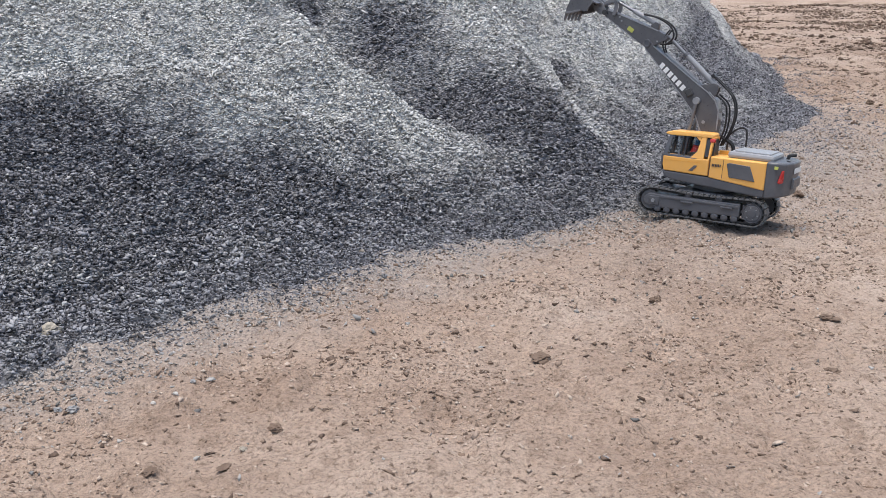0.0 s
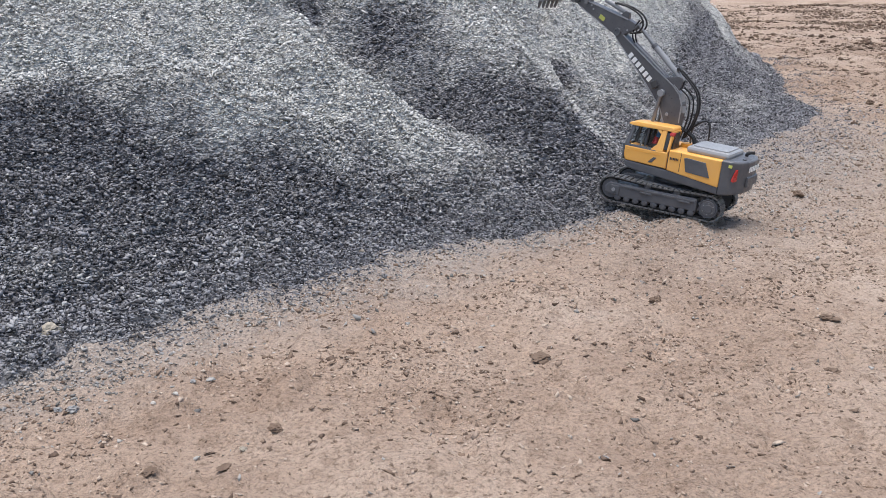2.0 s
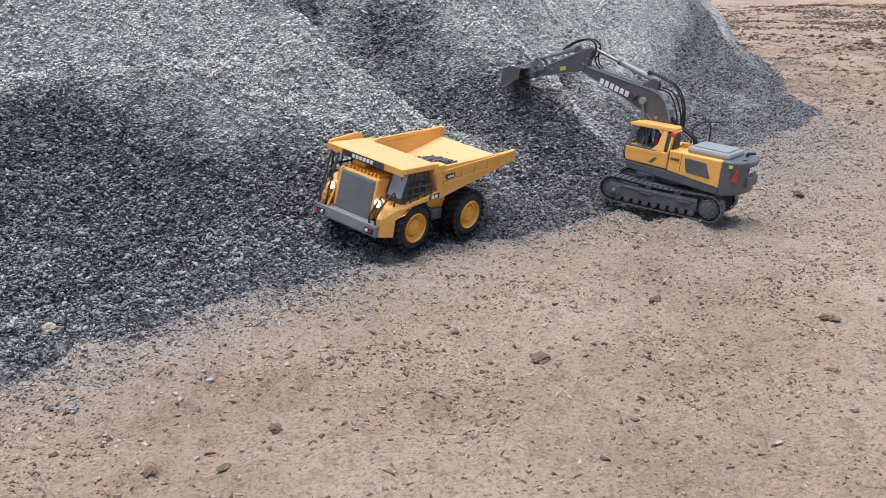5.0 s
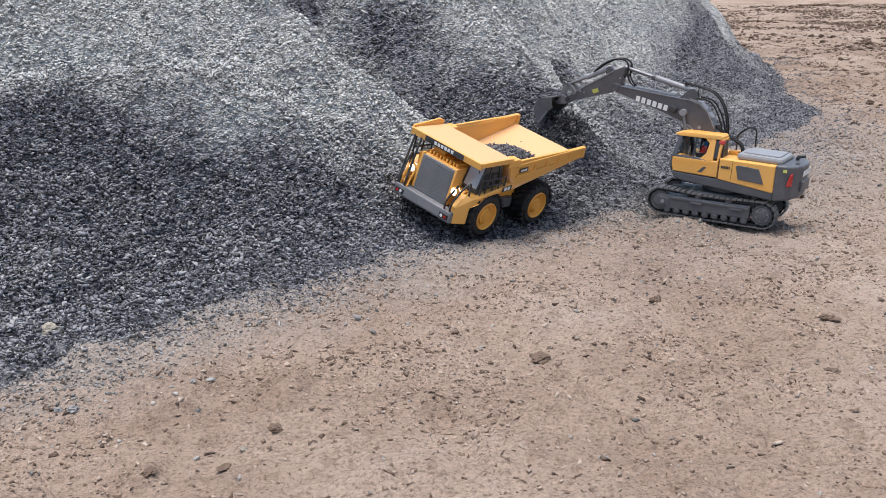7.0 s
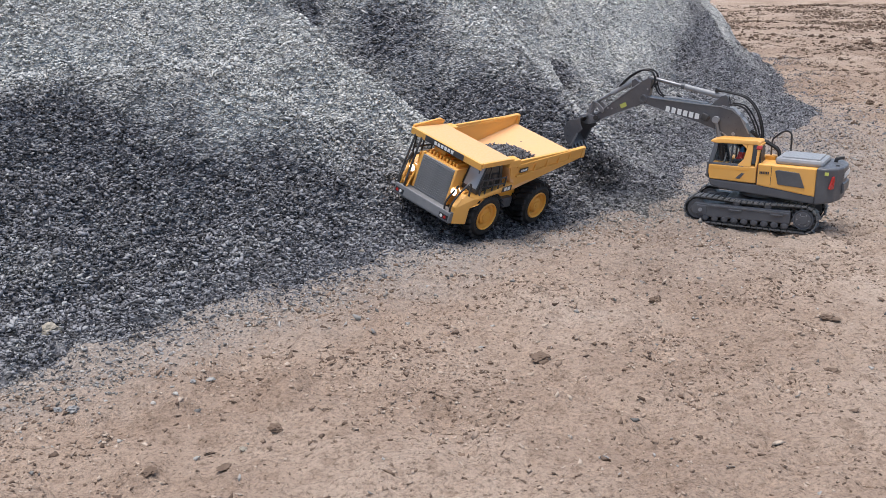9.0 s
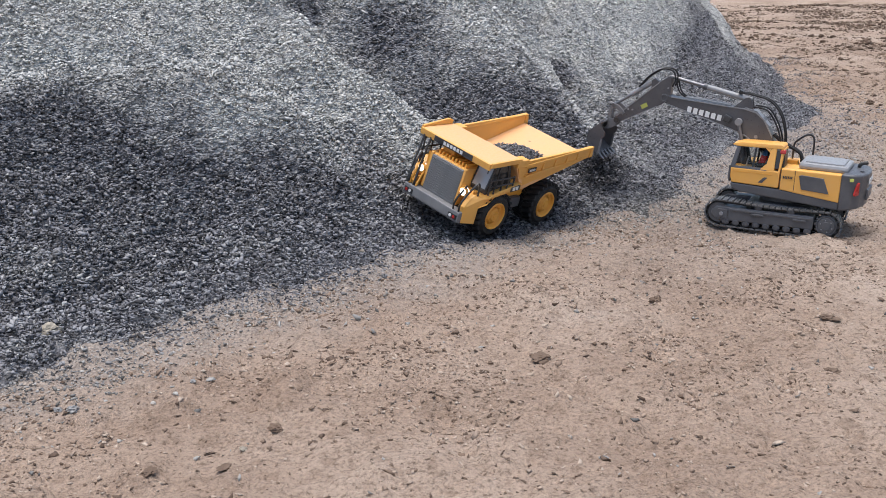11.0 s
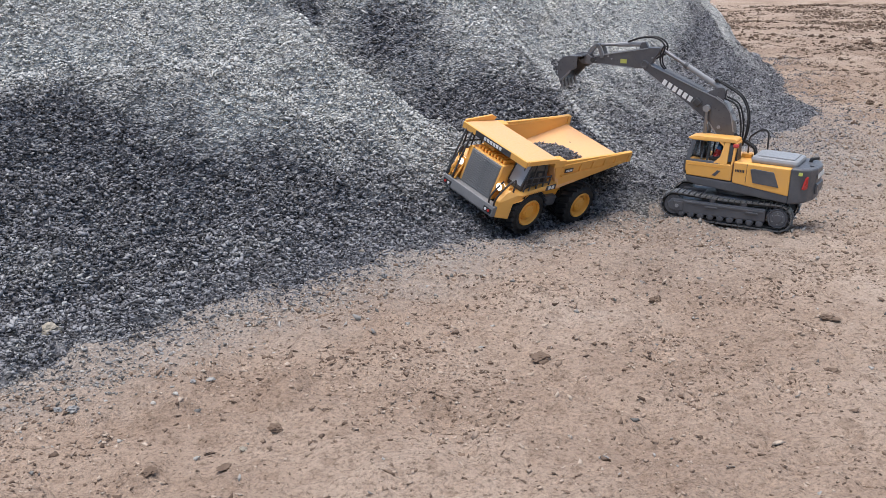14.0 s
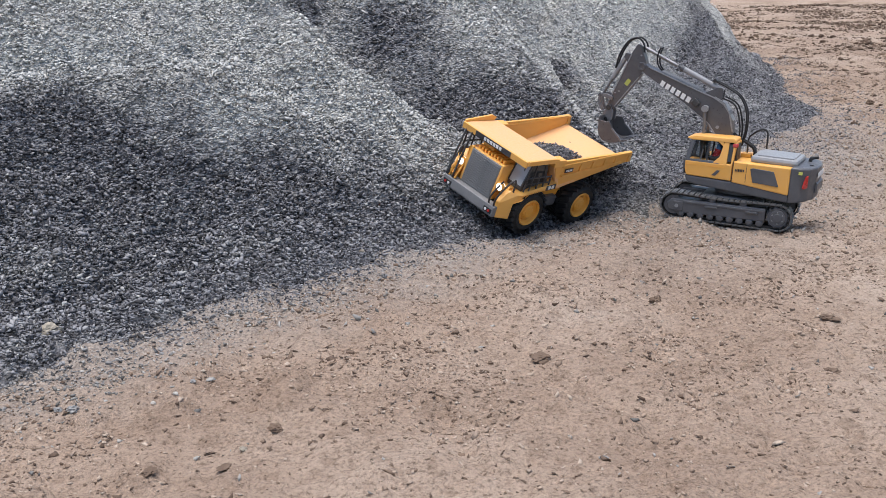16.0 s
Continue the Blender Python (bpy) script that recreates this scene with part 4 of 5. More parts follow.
def dump_bed(tr):
    """The open tipping bed with its canopy over the cab."""
    floor = [(0.004, 0.0740), (-0.157, 0.1120), (-0.157, 0.1150), (0.004, 0.0800)]
    bed = part("dump_bed", prism(floor, -0.0700, 0.0700, 0.0006), BED_YELLOW, tr, "yellow open dump bed with dust inside")
    wall = [(0.034, 0.1245), (0.007, 0.0765), (-0.020, 0.0785), (-0.163, 0.1130), (-0.1605, 0.1305)]
    for s in (1, -1):
        ys0 = [s * 0.0700, s * 0.0640, s * 0.0640, s * 0.0690, s * 0.0700]
        ys1 = [s * 0.0745, s * 0.0690, s * 0.0690, s * 0.0735, s * 0.0745]
        part("bed_side", prism(wall, 0, 0, 0.0007, y0s=ys0, y1s=ys1), YELLOW, bed, "yellow tapering bed side")
        part("top_rail", prism([(0.014, 0.1150), (-0.1600, 0.1265), (-0.1610, 0.1312), (0.015, 0.1195)], s * 0.0725 - 0.0030, s * 0.0725 + 0.0036, 0.0008), YELLOW, bed)
        part("side_rib", prism([(0.008, 0.0975), (-0.1380, 0.1120), (-0.1385, 0.1142), (0.0085, 0.1003)], s * 0.0726 - 0.0018, s * 0.0726 + 0.0026, 0.0005), YELLOW, bed)
        for x in (-0.032, -0.062, -0.092, -0.120):
            z = 0.1000 - (x - 0.008) * 0.099
            part("side_post", prism([(x, z), (x - 0.0035, z + 0.0003), (x - 0.0040, z + 0.0175 - (0.02 + x) * -0.012), (x - 0.0005, z + 0.0172 - (0.02 + x) * -0.012)], s * 0.0728 - 0.0018, s * 0.0728 + 0.0026, 0.0004), YELLOW, bed)
        part("bed_sticker", prism([(0.004, 0.1045), (-0.0150, 0.1060), (-0.0150, 0.1125), (0.004, 0.1110)], s * 0.0745 - 0.0005, s * 0.0745 + 0.0006, 0), DARK_PRINT, bed, "dark sticker")
        part("sticker_bars", bars(-0.0130, 0.002, 0.0032, 4, 0.0005, 0.3, at=pose(0, s * 0.0752, 0.1083, 0, 4, 0)), WHITE, bed)
        part("tail_lip", prism([(-0.155, 0.1120), (-0.164, 0.1128), (-0.1615, 0.1305), (-0.155, 0.1300)], s * 0.0715 - 0.0022, s * 0.0715 + 0.0040, 0.0008), YELLOW, bed)
        part("canopy_step", box(0.010, 0.036, s * 0.0665 - 0.0075, s * 0.0665 + 0.0095, 0.1165, 0.1285, 0.0012), YELLOW, bed)
        # raised ends of the canopy
        part("canopy_flange", prism([(0.100, 0.1240), (0.034, 0.1240), (0.030, 0.1355), (0.040, 0.1395), (0.0985, 0.1335)] if s < 0 else [(0.100, 0.1240), (0.030, 0.1240), (0.026, 0.1310), (0.040, 0.1320), (0.0985, 0.1315)], s * 0.0735 - 0.0020, s * 0.0735 + 0.0020, 0.0006), YELLOW, bed)
    part("bed_front", prism([(0.002, 0.0760), (0.009, 0.0760), (0.036, 0.1260), (0.034, 0.1300), (0.027, 0.1295)], -0.0710, 0.0710, 0.0010), BED_YELLOW, bed)
    part("canopy", prism([(0.032, 0.1250), (0.098, 0.1255), (0.1010, 0.1265), (0.1010, 0.1300), (0.090, 0.1310), (0.030, 0.1302)], -0.0715, 0.0715, 0.0012), BED_YELLOW, bed, "yellow canopy over the cab")
    part("canopy_fascia", prism([(0.0985, 0.1200), (0.1020, 0.1200), (0.1025, 0.1305), (0.0990, 0.1310)], -0.0735, 0.0735, 0.0008), YELLOW, bed)
    part("fascia_sticker", prism([(0.1018, 0.1208), (0.1030, 0.1208), (0.1034, 0.1296), (0.1022, 0.1296)], -0.0420, 0.0380, 0), DARK_PRINT, bed, "long dark sticker")
    part("sticker_bars", bars(-0.021, 0.021, 0.0052, 6, 0.0006, 0.3, at=pose(0.1034, -0.002, 0.1252, 0, 0, 90)), WHITE, bed)
    part("floor_mark", rod((-0.115, -0.02, 0.1045), (-0.115, -0.02, 0.1060), 0.0018, sides=8), DARK_PRINT, bed)
    return bed


def truck_front(tr):
    ch = part("chassis", box(-0.098, 0.100, -0.026, 0.026, 0.034, 0.062, 0.002), GREY, tr, "dark grey chassis")
    for x in AXLES:
        part("axle", rod((x, -0.060, TYRE_R), (x, 0.060, TYRE_R), 0.008), GREY, ch)
    part("fuel_tank", box(-0.024, 0.010, 0.026, 0.056, 0.034, 0.052, 0.003), GREY, ch, "dark grey side tank")
    part("fuel_tank", box(-0.024, 0.010, -0.056, -0.026, 0.034, 0.052, 0.003), GREY, ch)
    for s in (1, -1):
        part("frame_side", prism([(0.006, 0.0800), (-0.030, 0.0880), (-0.038, 0.0560), (-0.030, 0.0480), (-0.004, 0.0480), (0.004, 0.0560)], s * 0.0440 - 0.0035, s * 0.0440 + 0.0035, 0.001), ORANGE, ch, "orange-yellow frame side plate")
    part("hoist_beam", box(-0.100, 0.000, -0.020, 0.020, 0.060, 0.076, 0.002), ORANGE, ch)
    hood = part("hood", prism([(0.050, 0.045), (0.1120, 0.048), (0.1050, 0.1045), (0.060, 0.1065), (0.050, 0.104)], -0.0350, 0.0350, 0.0015), YELLOW, tr, "yellow hood")
    for s in (1, -1):
        part("grille_post", prism([(0.1090, 0.0490), (0.1150, 0.0490), (0.1080, 0.1060), (0.1020, 0.1060)], s * 0.0350 - 0.0022, s * 0.0350 + 0.0022, 0.0008), YELLOW, hood)
    part("grille", prism([(0.1105, 0.0480), (0.1150, 0.0480), (0.1085, 0.1030), (0.1040, 0.1030)], -0.0328, 0.0328, 0.0006), BUMPER, hood, "grey radiator grille")
    bar = None
    for k in range(15):
        z = 0.0505 + k * 0.0035
        m = pose(0.1152 - (z - 0.048) * 0.118, 0, z)
        if bar is None:
            bar = part("grille_bar", box(-0.0006, 0.0009, -0.0318, 0.0318, -0.0010, 0.0010, 0), BUMPER, hood)
            bar.matrix_basis = m
        else:
            same("grille_bar", bar, m, hood)
    for k in range(11):
        y = -0.0275 + 0.0055 * k
        part("grille_slat", prism([(0.1150, 0.0485), (0.1160, 0.0485), (0.1096, 0.1025), (0.1086, 0.1025)], y - 0.0005, y + 0.0005, 0), BUMPER, hood)
    for k in range(9):
        part("hood_fin", box(0.072, 0.100, -0.030 + 0.0070 * k, -0.0265 + 0.0070 * k, 0.1045, 0.1105, 0.0005), ORANGE, hood)
    part("air_box", box(0.070, 0.092, -0.030, -0.006, 0.109, 0.116, 0.0015), ORANGE, hood)
    bp = part("bumper", prism([(0.1120, 0.0295), (0.1270, 0.0305), (0.1285, 0.0330), (0.1270, 0.0475), (0.1120, 0.0480)], -0.0590, 0.0590, 0.0012), BUMPER, tr, "grey front bumper")
    for s in (1, -1):
        part("lamp_plate", box(0.1268, 0.1290, s * 0.0475 - 0.0085, s * 0.0475 + 0.0085, 0.0345, 0.0425, 0.0005), BLACK_GLOSS, bp)
        part("bumper_lamp", rod((0.1285, s * 0.0440, 0.0385), (0.1300, s * 0.0440, 0.0385), 0.0024, sides=12), WHITE, bp, "white lamp")
        part("bumper_lamp", rod((0.1285, s * 0.0512, 0.0385), (0.1300, s * 0.0512, 0.0385), 0.0024, sides=12), RED, bp, "red lamp")
        fender = [(0.1200, 0.0300), (0.1200, 0.0560), (0.1090, 0.0690), (0.1010, 0.0740), (0.0950, 0.0720), (0.0880, 0.0745), (0.0780, 0.0800), (0.0400, 0.0860), (0.0140, 0.0890), (0.0140, 0.0790), (0.0400, 0.0775), (0.0740, 0.0735), (0.0900, 0.0640), (0.0990, 0.0560), (0.1000, 0.0300)]
        ys0 = [s * 0.0480] * len(fender)
        ys1 = [s * (0.0600 if x > 0.1005 else 0.0765 if x < 0.095 else 0.0700) for x, z in fender]
        f = part("fender", prism(fender, 0, 0, 0.0010, y0s=ys0, y1s=ys1), YELLOW, tr, "yellow fender and deck")
        part("deck_plate", box(0.0180, 0.0980, s * 0.044 - 0.009, s * 0.044 + 0.009, 0.0720, 0.0760, 0.0006), YELLOW, f)
        part("fender_sticker", prism([(0.0180, 0.0795), (0.0400, 0.0778), (0.0400, 0.0856), (0.0180, 0.0880)], s * 0.0767 - 0.0004, s * 0.0767 + 0.0005, 0), DARK_PRINT, f, "dark sticker")
        part("sticker_bars", bars(0.0215, 0.0365, 0.0056, 2, 0.0005, 0.25, at=pose(0, s * 0.0773, 0.0851, 0, 4.5, 0)), WHITE, f)
        part("headlight", rod((0.1060, s * 0.0450, 0.0760), (0.1145, s * 0.0450, 0.0750), 0.0056, sides=20), LAMP, tr, "lit white headlight")
        part("headlight_ring", lathe([(-0.003, 0.0060), (0.003, 0.0068), (0.004, 0.0062), (0.003, 0.0057)], sides=20), YELLOW, tr).matrix_basis = pose(0.1105, s * 0.0450, 0.0755, 0, 0, -90)
        rail = [(0.1240, s * 0.0540, 0.0470), (0.1230, s * 0.0550, 0.0640), (0.1060, s * 0.0600, 0.0900), (0.0990, s * 0.0620, 0.0910), (0.0980, s * 0.0620, 0.0720)]
        part("handrail", tube(rail, 0.0016, sides=6), BLACK_GLOSS, tr, "black bent handrail")
        part("handrail", tube([(0.1240, s * 0.0430, 0.0470), (0.1235, s * 0.0430, 0.0610), (0.1100, s * 0.0480, 0.0860)], 0.0016, sides=6), BLACK_GLOSS, tr)
    # ladder and rails beside the hood on the far side
    for y in (-0.0390, -0.0530):
        part("ladder_side", tube([(0.1240, y, 0.0480), (0.1060, y, 0.0860)], 0.0018, sides=6, sub=2), ORANGE, tr)
    for k in range(4):
        part("ladder_rung", rod((0.1210 - 0.0040 * k, -0.0530, 0.0540 + 0.0085 * k), (0.1210 - 0.0040 * k, -0.0390, 0.0540 + 0.0085 * k), 0.0012, sides=6), ORANGE, tr)
    for x, z in ((0.112, 0.128), (0.098, 0.126), (0.078, 0.128), (0.056, 0.13)):
        part("rail_post", rod((min(x, 0.098) + 0.002, -0.0640, 0.0740), (min(x, 0.098) - 0.003, -0.0655, z - 0.002), 0.0014, sides=6), BLACK_GLOSS, tr)
    for z in (0.088, 0.100):
        part("rail_bar", rod((0.098, -0.0645, z), (0.050, -0.0645, z), 0.0016, sides=6), BLACK_GLOSS, tr)
    for y in (-0.0580, -0.0440):
        part("front_post", tube([(0.1240, y, 0.0470), (0.1160, y - 0.002, 0.0800), (0.1010, y - 0.006, 0.1220)], 0.0018, sides=6), BLACK_GLOSS, tr, "black upright rail beside the ladder")
    part("deck_box", box(0.060, 0.090, -0.058, -0.040, 0.0760, 0.0960, 0.002), ORANGE, tr)


def truck_cab(tr):
    cab = part("cab", prism([(0.030, 0.0760), (0.0880, 0.0760), (0.0885, 0.0840), (0.0300, 0.0840)], 0.0360, 0.0670, 0.0010), BLACK_GLOSS, tr, "black cab with tinted windows")
    part("cab_back", prism([(0.0300, 0.0840), (0.0380, 0.0840), (0.0480, 0.1215), (0.0420, 0.1215)], 0.0360, 0.0670, 0.0006), BLACK_GLOSS, cab)
    part("cab_roof", box(0.040, 0.078, 0.0345, 0.0685, 0.1205, 0.1245, 0.001), BLACK_GLOSS, cab)
    for y in (0.0372, 0.0658):
        part("cab_pillar", prism([(0.0860, 0.0840), (0.0890, 0.0840), (0.0775, 0.1215), (0.0745, 0.1215)], y - 0.0014, y + 0.0014, 0.0004), BLACK_GLOSS, cab)
        part("cab_pillar", prism([(0.0650, 0.0840), (0.0675, 0.0840), (0.0660, 0.1215), (0.0635, 0.1215)], y - 0.0012, y + 0.0012, 0.0004), BLACK_GLOSS, cab)
    part("windscreen", prism([(0.0878, 0.0840), (0.0886, 0.0840), (0.0771, 0.1210), (0.0763, 0.1210)], 0.0386, 0.0644, 0), SCREEN, cab, "windscreen painted in the grey of its reflection")
    part("pane", prism([(0.0675, 0.0840), (0.0860, 0.0840), (0.0745, 0.1210), (0.0660, 0.1210)], 0.0652, 0.0660, 0), DARK_PANE, cab)
    part("pane", prism([(0.0380, 0.0840), (0.0650, 0.0840), (0.0635, 0.1210), (0.0480, 0.1210)], 0.0652, 0.0660, 0), DARK_PANE, cab)
    part("seat", box(0.056, 0.068, 0.042, 0.056, 0.0840, 0.1040, 0.002), TEAL, cab)
    for x in (0.034, 0.048, 0.062, 0.078, 0.090):
        part("rail_post", rod((x, 0.0740, 0.0790), (x, 0.0740, 0.1030), 0.0015, sides=6), BLACK_GLOSS, tr)
    for z in (0.0885, 0.0985):
        part("rail_bar", rod((0.034, 0.0740, z + 0.003), (0.090, 0.0740, z + 0.003), 0.0014, sides=6), BLACK_GLOSS, tr)
    part("mirror_arm", rod((0.0880, 0.0620, 0.1180), (0.0960, 0.0680, 0.1130), 0.0009, sides=6), BLACK_GLOSS, tr)


# the pale grey base colour paints the sky's reflection into the glass
SCREEN, _t, _b = material("reflection_grey_windscreen", (0.33, 0.34, 0.35), 0.10, 0, 0.8)


def dump_truck():
    tr = new("dump_truck")
    tagged(tr, "yellow toy dump truck with grey grille and lit headlights", "dump truck")
    truck_front(tr)
    truck_cab(tr)
    dump_bed(tr)
    wheels = [wheel(tr, x, s, w) for x, w in zip(AXLES, (0.028, 0.040)) for s in (1, -1)]
    return tr, wheels


def gravel_load():
    n = 3800
    u, v = rng.normal(0, 0.45, n), rng.normal(0, 0.45, n)
    keep = u * u + v * v < 1
    u, v = u[keep], v[keep]
    x, y = -0.046 + 0.052 * u, 0.004 + 0.054 * v
    floor = 0.0800 + (0.004 - x) / 0.161 * 0.035
    h = 0.015 * (1 - np.sqrt(u * u + v * v)) ** 0.8 + 0.003 * fbm(x, y, 0.015, 2)
    size = np.clip(rng.lognormal(math.log(0.0046), 0.32, len(x)), 0.002, 0.0075)
    return scatter("gravel_load", x, y, floor + np.maximum(h, 0.0) * rng.uniform(0.25, 1, len(x)), size, 0.35, GRAVEL_DARK, "small mound of dark crushed stone in the truck's bed", "gravel", tilt=0.4)


ROCKS = (
    # right, down, size, flatness, material, label
    (-0.3610, 0.0720, 0.034, 0.75, PALE, "pale tan lump of stone lying on the gravel"),
    (0.1995, 0.0535, 0.020, 0.6, CLOD, "dark brown clod of earth on the soil"),
    (0.0445, 0.1065, 0.011, 0.6, CLOD, "small dark brown clod of earth"),
    (0.0910, 0.1055, 0.036, 0.25, CLOD, "flat dark crust of earth on the soil"),
    (0.3460, 0.0450, 0.011, 0.6, CLOD, "small dark brown clod of earth"),
    (0.3330, -0.0535, 0.030, 0.6, CLOD, "brown clod of earth beside the crawler tracks"),
    (0.3980, -0.1920, 0.075, 0.6, CLOD, "large brown clod of earth on the bare soil"),
    (0.4010, -0.1355, 0.045, 0.6, CLOD, "brown clod of earth on the bare soil"),
    (-0.0745, 0.0030, 0.009, 0.7, PALE, "small white chip of stone on the gravel"),
    (-0.3480, 0.1520, 0.016, 0.7, GREYROCK, "grey chip of stone on the soil"),
    (-0.3620, 0.1525, 0.011, 0.7, GREYROCK, "small grey chip of stone on the soil"),
    (-0.1520, 0.0060, 0.018, 0.7, GREYROCK, "grey lump of stone on the gravel"),
    (-0.0850, 0.1030, 0.024, 0.4, CLOD, "flat brown clod of earth on the soil"),
    (0.2430, 0.1360, 0.010, 0.7, GREYROCK, "small grey chip of stone on the soil"),
    (0.1510, 0.2000, 0.010, 0.5, GREYROCK, "flat grey chip of stone on the soil"),
    (-0.1580, 0.1700, 0.020, 0.4, CLOD, "flat brown clod of earth on the soil"),
    (-0.1870, 0.1925, 0.009, 0.7, PALE, "small white chip of stone on the soil"),
    (-0.2060, 0.2100, 0.016, 0.35, CLOD, "flat brown clod of earth on the soil"),
    (-0.2760, 0.2170, 0.020, 0.35, CLOD, "flat brown clod of earth on the soil"),
    (-0.3180, 0.1290, 0.008, 0.7, PALE, "small white chip of stone on the soil"),
    (-0.2340, 0.1330, 0.009, 0.7, GREYROCK, "small grey chip of stone on the soil"),
    (0.3620, 0.0640, 0.030, 0.25, CLOD, "flat dark crust of earth on the soil"),
    (0.3650, 0.1180, 0.024, 0.3, CLOD, "flat dark crust of earth on the soil"),
    (0.3200, -0.2215, 0.060, 0.35, PALE, "flat pale stone on the bare soil"),
    (0.3300, -0.1775, 0.040, 0.35, PALE, "flat pale stone on the bare soil"),
)


def lay_rocks():
    for k, (u, v, size, flat, mat, label) in enumerate(ROCKS):
        x, y = spot(u, v)
        if k in (0, 8, 11):
            y -= 0.03
        rock("earth_clod" if mat is CLOD else "stone", x, y, size * 0.8, flat, mat, label, k + 1, "clod" if mat is CLOD else "stone")


lay_rocks()
EX, EX_WHEELS, HOUSE, BOOM, STICK, BUCKET, LIFT, STICK_CYL, STICK_ROD = excavator()
TRUCK, TRUCK_WHEELS = dump_truck()
LOAD = gravel_load()


def raked_gravel():
    n = 1500
    u, v, w = rng.normal(0, 1, n), rng.normal(0, 1, n), rng.uniform(-0.4, 1, n)
    size = np.clip(rng.lognormal(math.log(0.0040), 0.35, n), 0.002, 0.008)
    return scatter("raked_gravel", 0.028 * u, 0.018 * v, 0.036 * w * np.exp(-0.5 * (u * u + v * v)) - 0.004, size, 0.35, GRAVEL_DARK, "dark loose stone raked down by the excavator's bucket", "gravel")


RAKED = raked_gravel()

# ---------------------------------------------------------------- what moves


def glide(ts, vs, t):
    """A curve through the values that never overshoots."""
    ts, vs = np.array(ts, float), np.array(vs, float)
    h, d = np.diff(ts), np.diff(vs) / np.diff(ts)
    m = np.zeros(len(ts))
    for k in range(1, len(ts) - 1):
        if d[k - 1] * d[k] > 0:
            w1, w2 = 2 * h[k] + h[k - 1], h[k] + 2 * h[k - 1]
            m[k] = (w1 + w2) / (w1 / d[k - 1] + w2 / d[k])
    k = int(np.clip(np.searchsorted(ts, t) - 1, 0, len(h) - 1))
    s = (t - ts[k]) / h[k]
    return float((2 * s ** 3 - 3 * s ** 2 + 1) * vs[k] + (s ** 3 - 2 * s ** 2 + s) * h[k] * m[k] + (3 * s ** 2 - 2 * s ** 3) * vs[k + 1] + (s ** 3 - s ** 2) * h[k] * m[k + 1])


def aim(a, b):
    """A pose at a whose x points to b."""
    return Matrix.Translation(a) @ (Vector(b) - Vector(a)).to_track_quat("X", "Z").to_matrix().to_4x4()


# crawlers: time, then place and turn
EX_T = (0, 0.5, 1.0, 1.5, 2.0, 4.2, 5.9, 6.5, 7.0, 7.5, 8.0, 8.5, 9.0, 10.3, 11.5, 12.0, 12.5, 13.0, 16.0)
EX_X = (0.4491, 0.4373, 0.4092, 0.4081, 0.3878, 0.3888, 0.3890, 0.4320, 0.4667, 0.5026, 0.5134, 0.5140, 0.5239, 0.5560, 0.5442, 0.5204, 0.4932, 0.4896, 0.4880)
EX_Y = (1.7322, 1.7377, 1.7584, 1.7660, 1.7715, 1.7730, 1.7735, 1.7657, 1.7418, 1.7197, 1.7118, 1.7122, 1.7145, 1.6900, 1.7030, 1.7193, 1.7405, 1.7400, 1.7390)
EX_Z = (0.0018, 0.0021, 0.0030, 0.0031, 0.0098, 0.0092, 0.0088, 0.0027, 0.0007, -0.0014, -0.0017, -0.0022, -0.0030, -0.0050, -0.0057, -0.0052, -0.0038, -0.0034, -0.0030)
EX_YAW = (151.5, 151.3, 152.1, 152.3, 151.9, 151.5, 151.8, 153.0, 152.4, 152.0, 152.2, 152.0, 153.3, 154.5, 155.1, 154.9, 155.3, 155.2, 155.4)
EX_PITCH = (2.1, 2.2, 2.9, 3.4, 6.3, 6.6, 6.4, 3.3, 3.1, 2.7, 2.3, 2.2, 0.6, 1.5, 2.5, 3.0, 3.1, 3.0, 2.4)
EX_ROLL = (3.2, 3.3, 2.7, 2.1, -0.2, 0.0, 0.0, 0.4, -0.1, -0.2, -0.4, -0.5, -0.5, -1.0, -1.4, -1.5, -1.5, -1.5, -1.0)
SWING = (-2.4, -2.6, -2.9, -3.4, -6.3, -6.3, -6.0, -4.6, -3.9, -2.3, -2.3, -2.2, -2.6, -2.7, -2.9, -4.4, -5.4, -5.0, -4.2)
ARM_T = (0, 1.5, 2.0, 2.5, 2.7, 3.0, 4.2, 5.2, 6.5, 7.0, 7.5, 8.0, 9.0, 11.5, 12.0, 12.5, 13.3, 13.5, 14.0, 14.2, 14.5, 15.2, 15.5, 16.0)
BOOM_A = (54.0, 54.0, 54.1, 42.4, 35.0, 26.7, 27.0, 28.5, 26.2, 24.5, 23.0, 22.9, 23.3, 24.2, 25.3, 27.6, 27.3, 37.6, 40.1, 33.0, 26.3, 26.1, 25.2, 39.3)
STICK_A = (30.0, 30.3, 26.9, 17.3, -8.0, -19.2, -19.7, -17.0, -14.8, -20.2, -25.7, -27.0, -25.3, -31.3, -34.6, -41.2, -41.4, -6.8, -0.6, -14.0, -30.6, -33.2, -64.4, -55.3)
BUCKET_A = (7, 6, 4, -5, -36, -14, -14, -22, -30, -34, -38, -40, -42, -66, -92, -110, -110, -34, -26, -56, -108, -112, -130, -112)

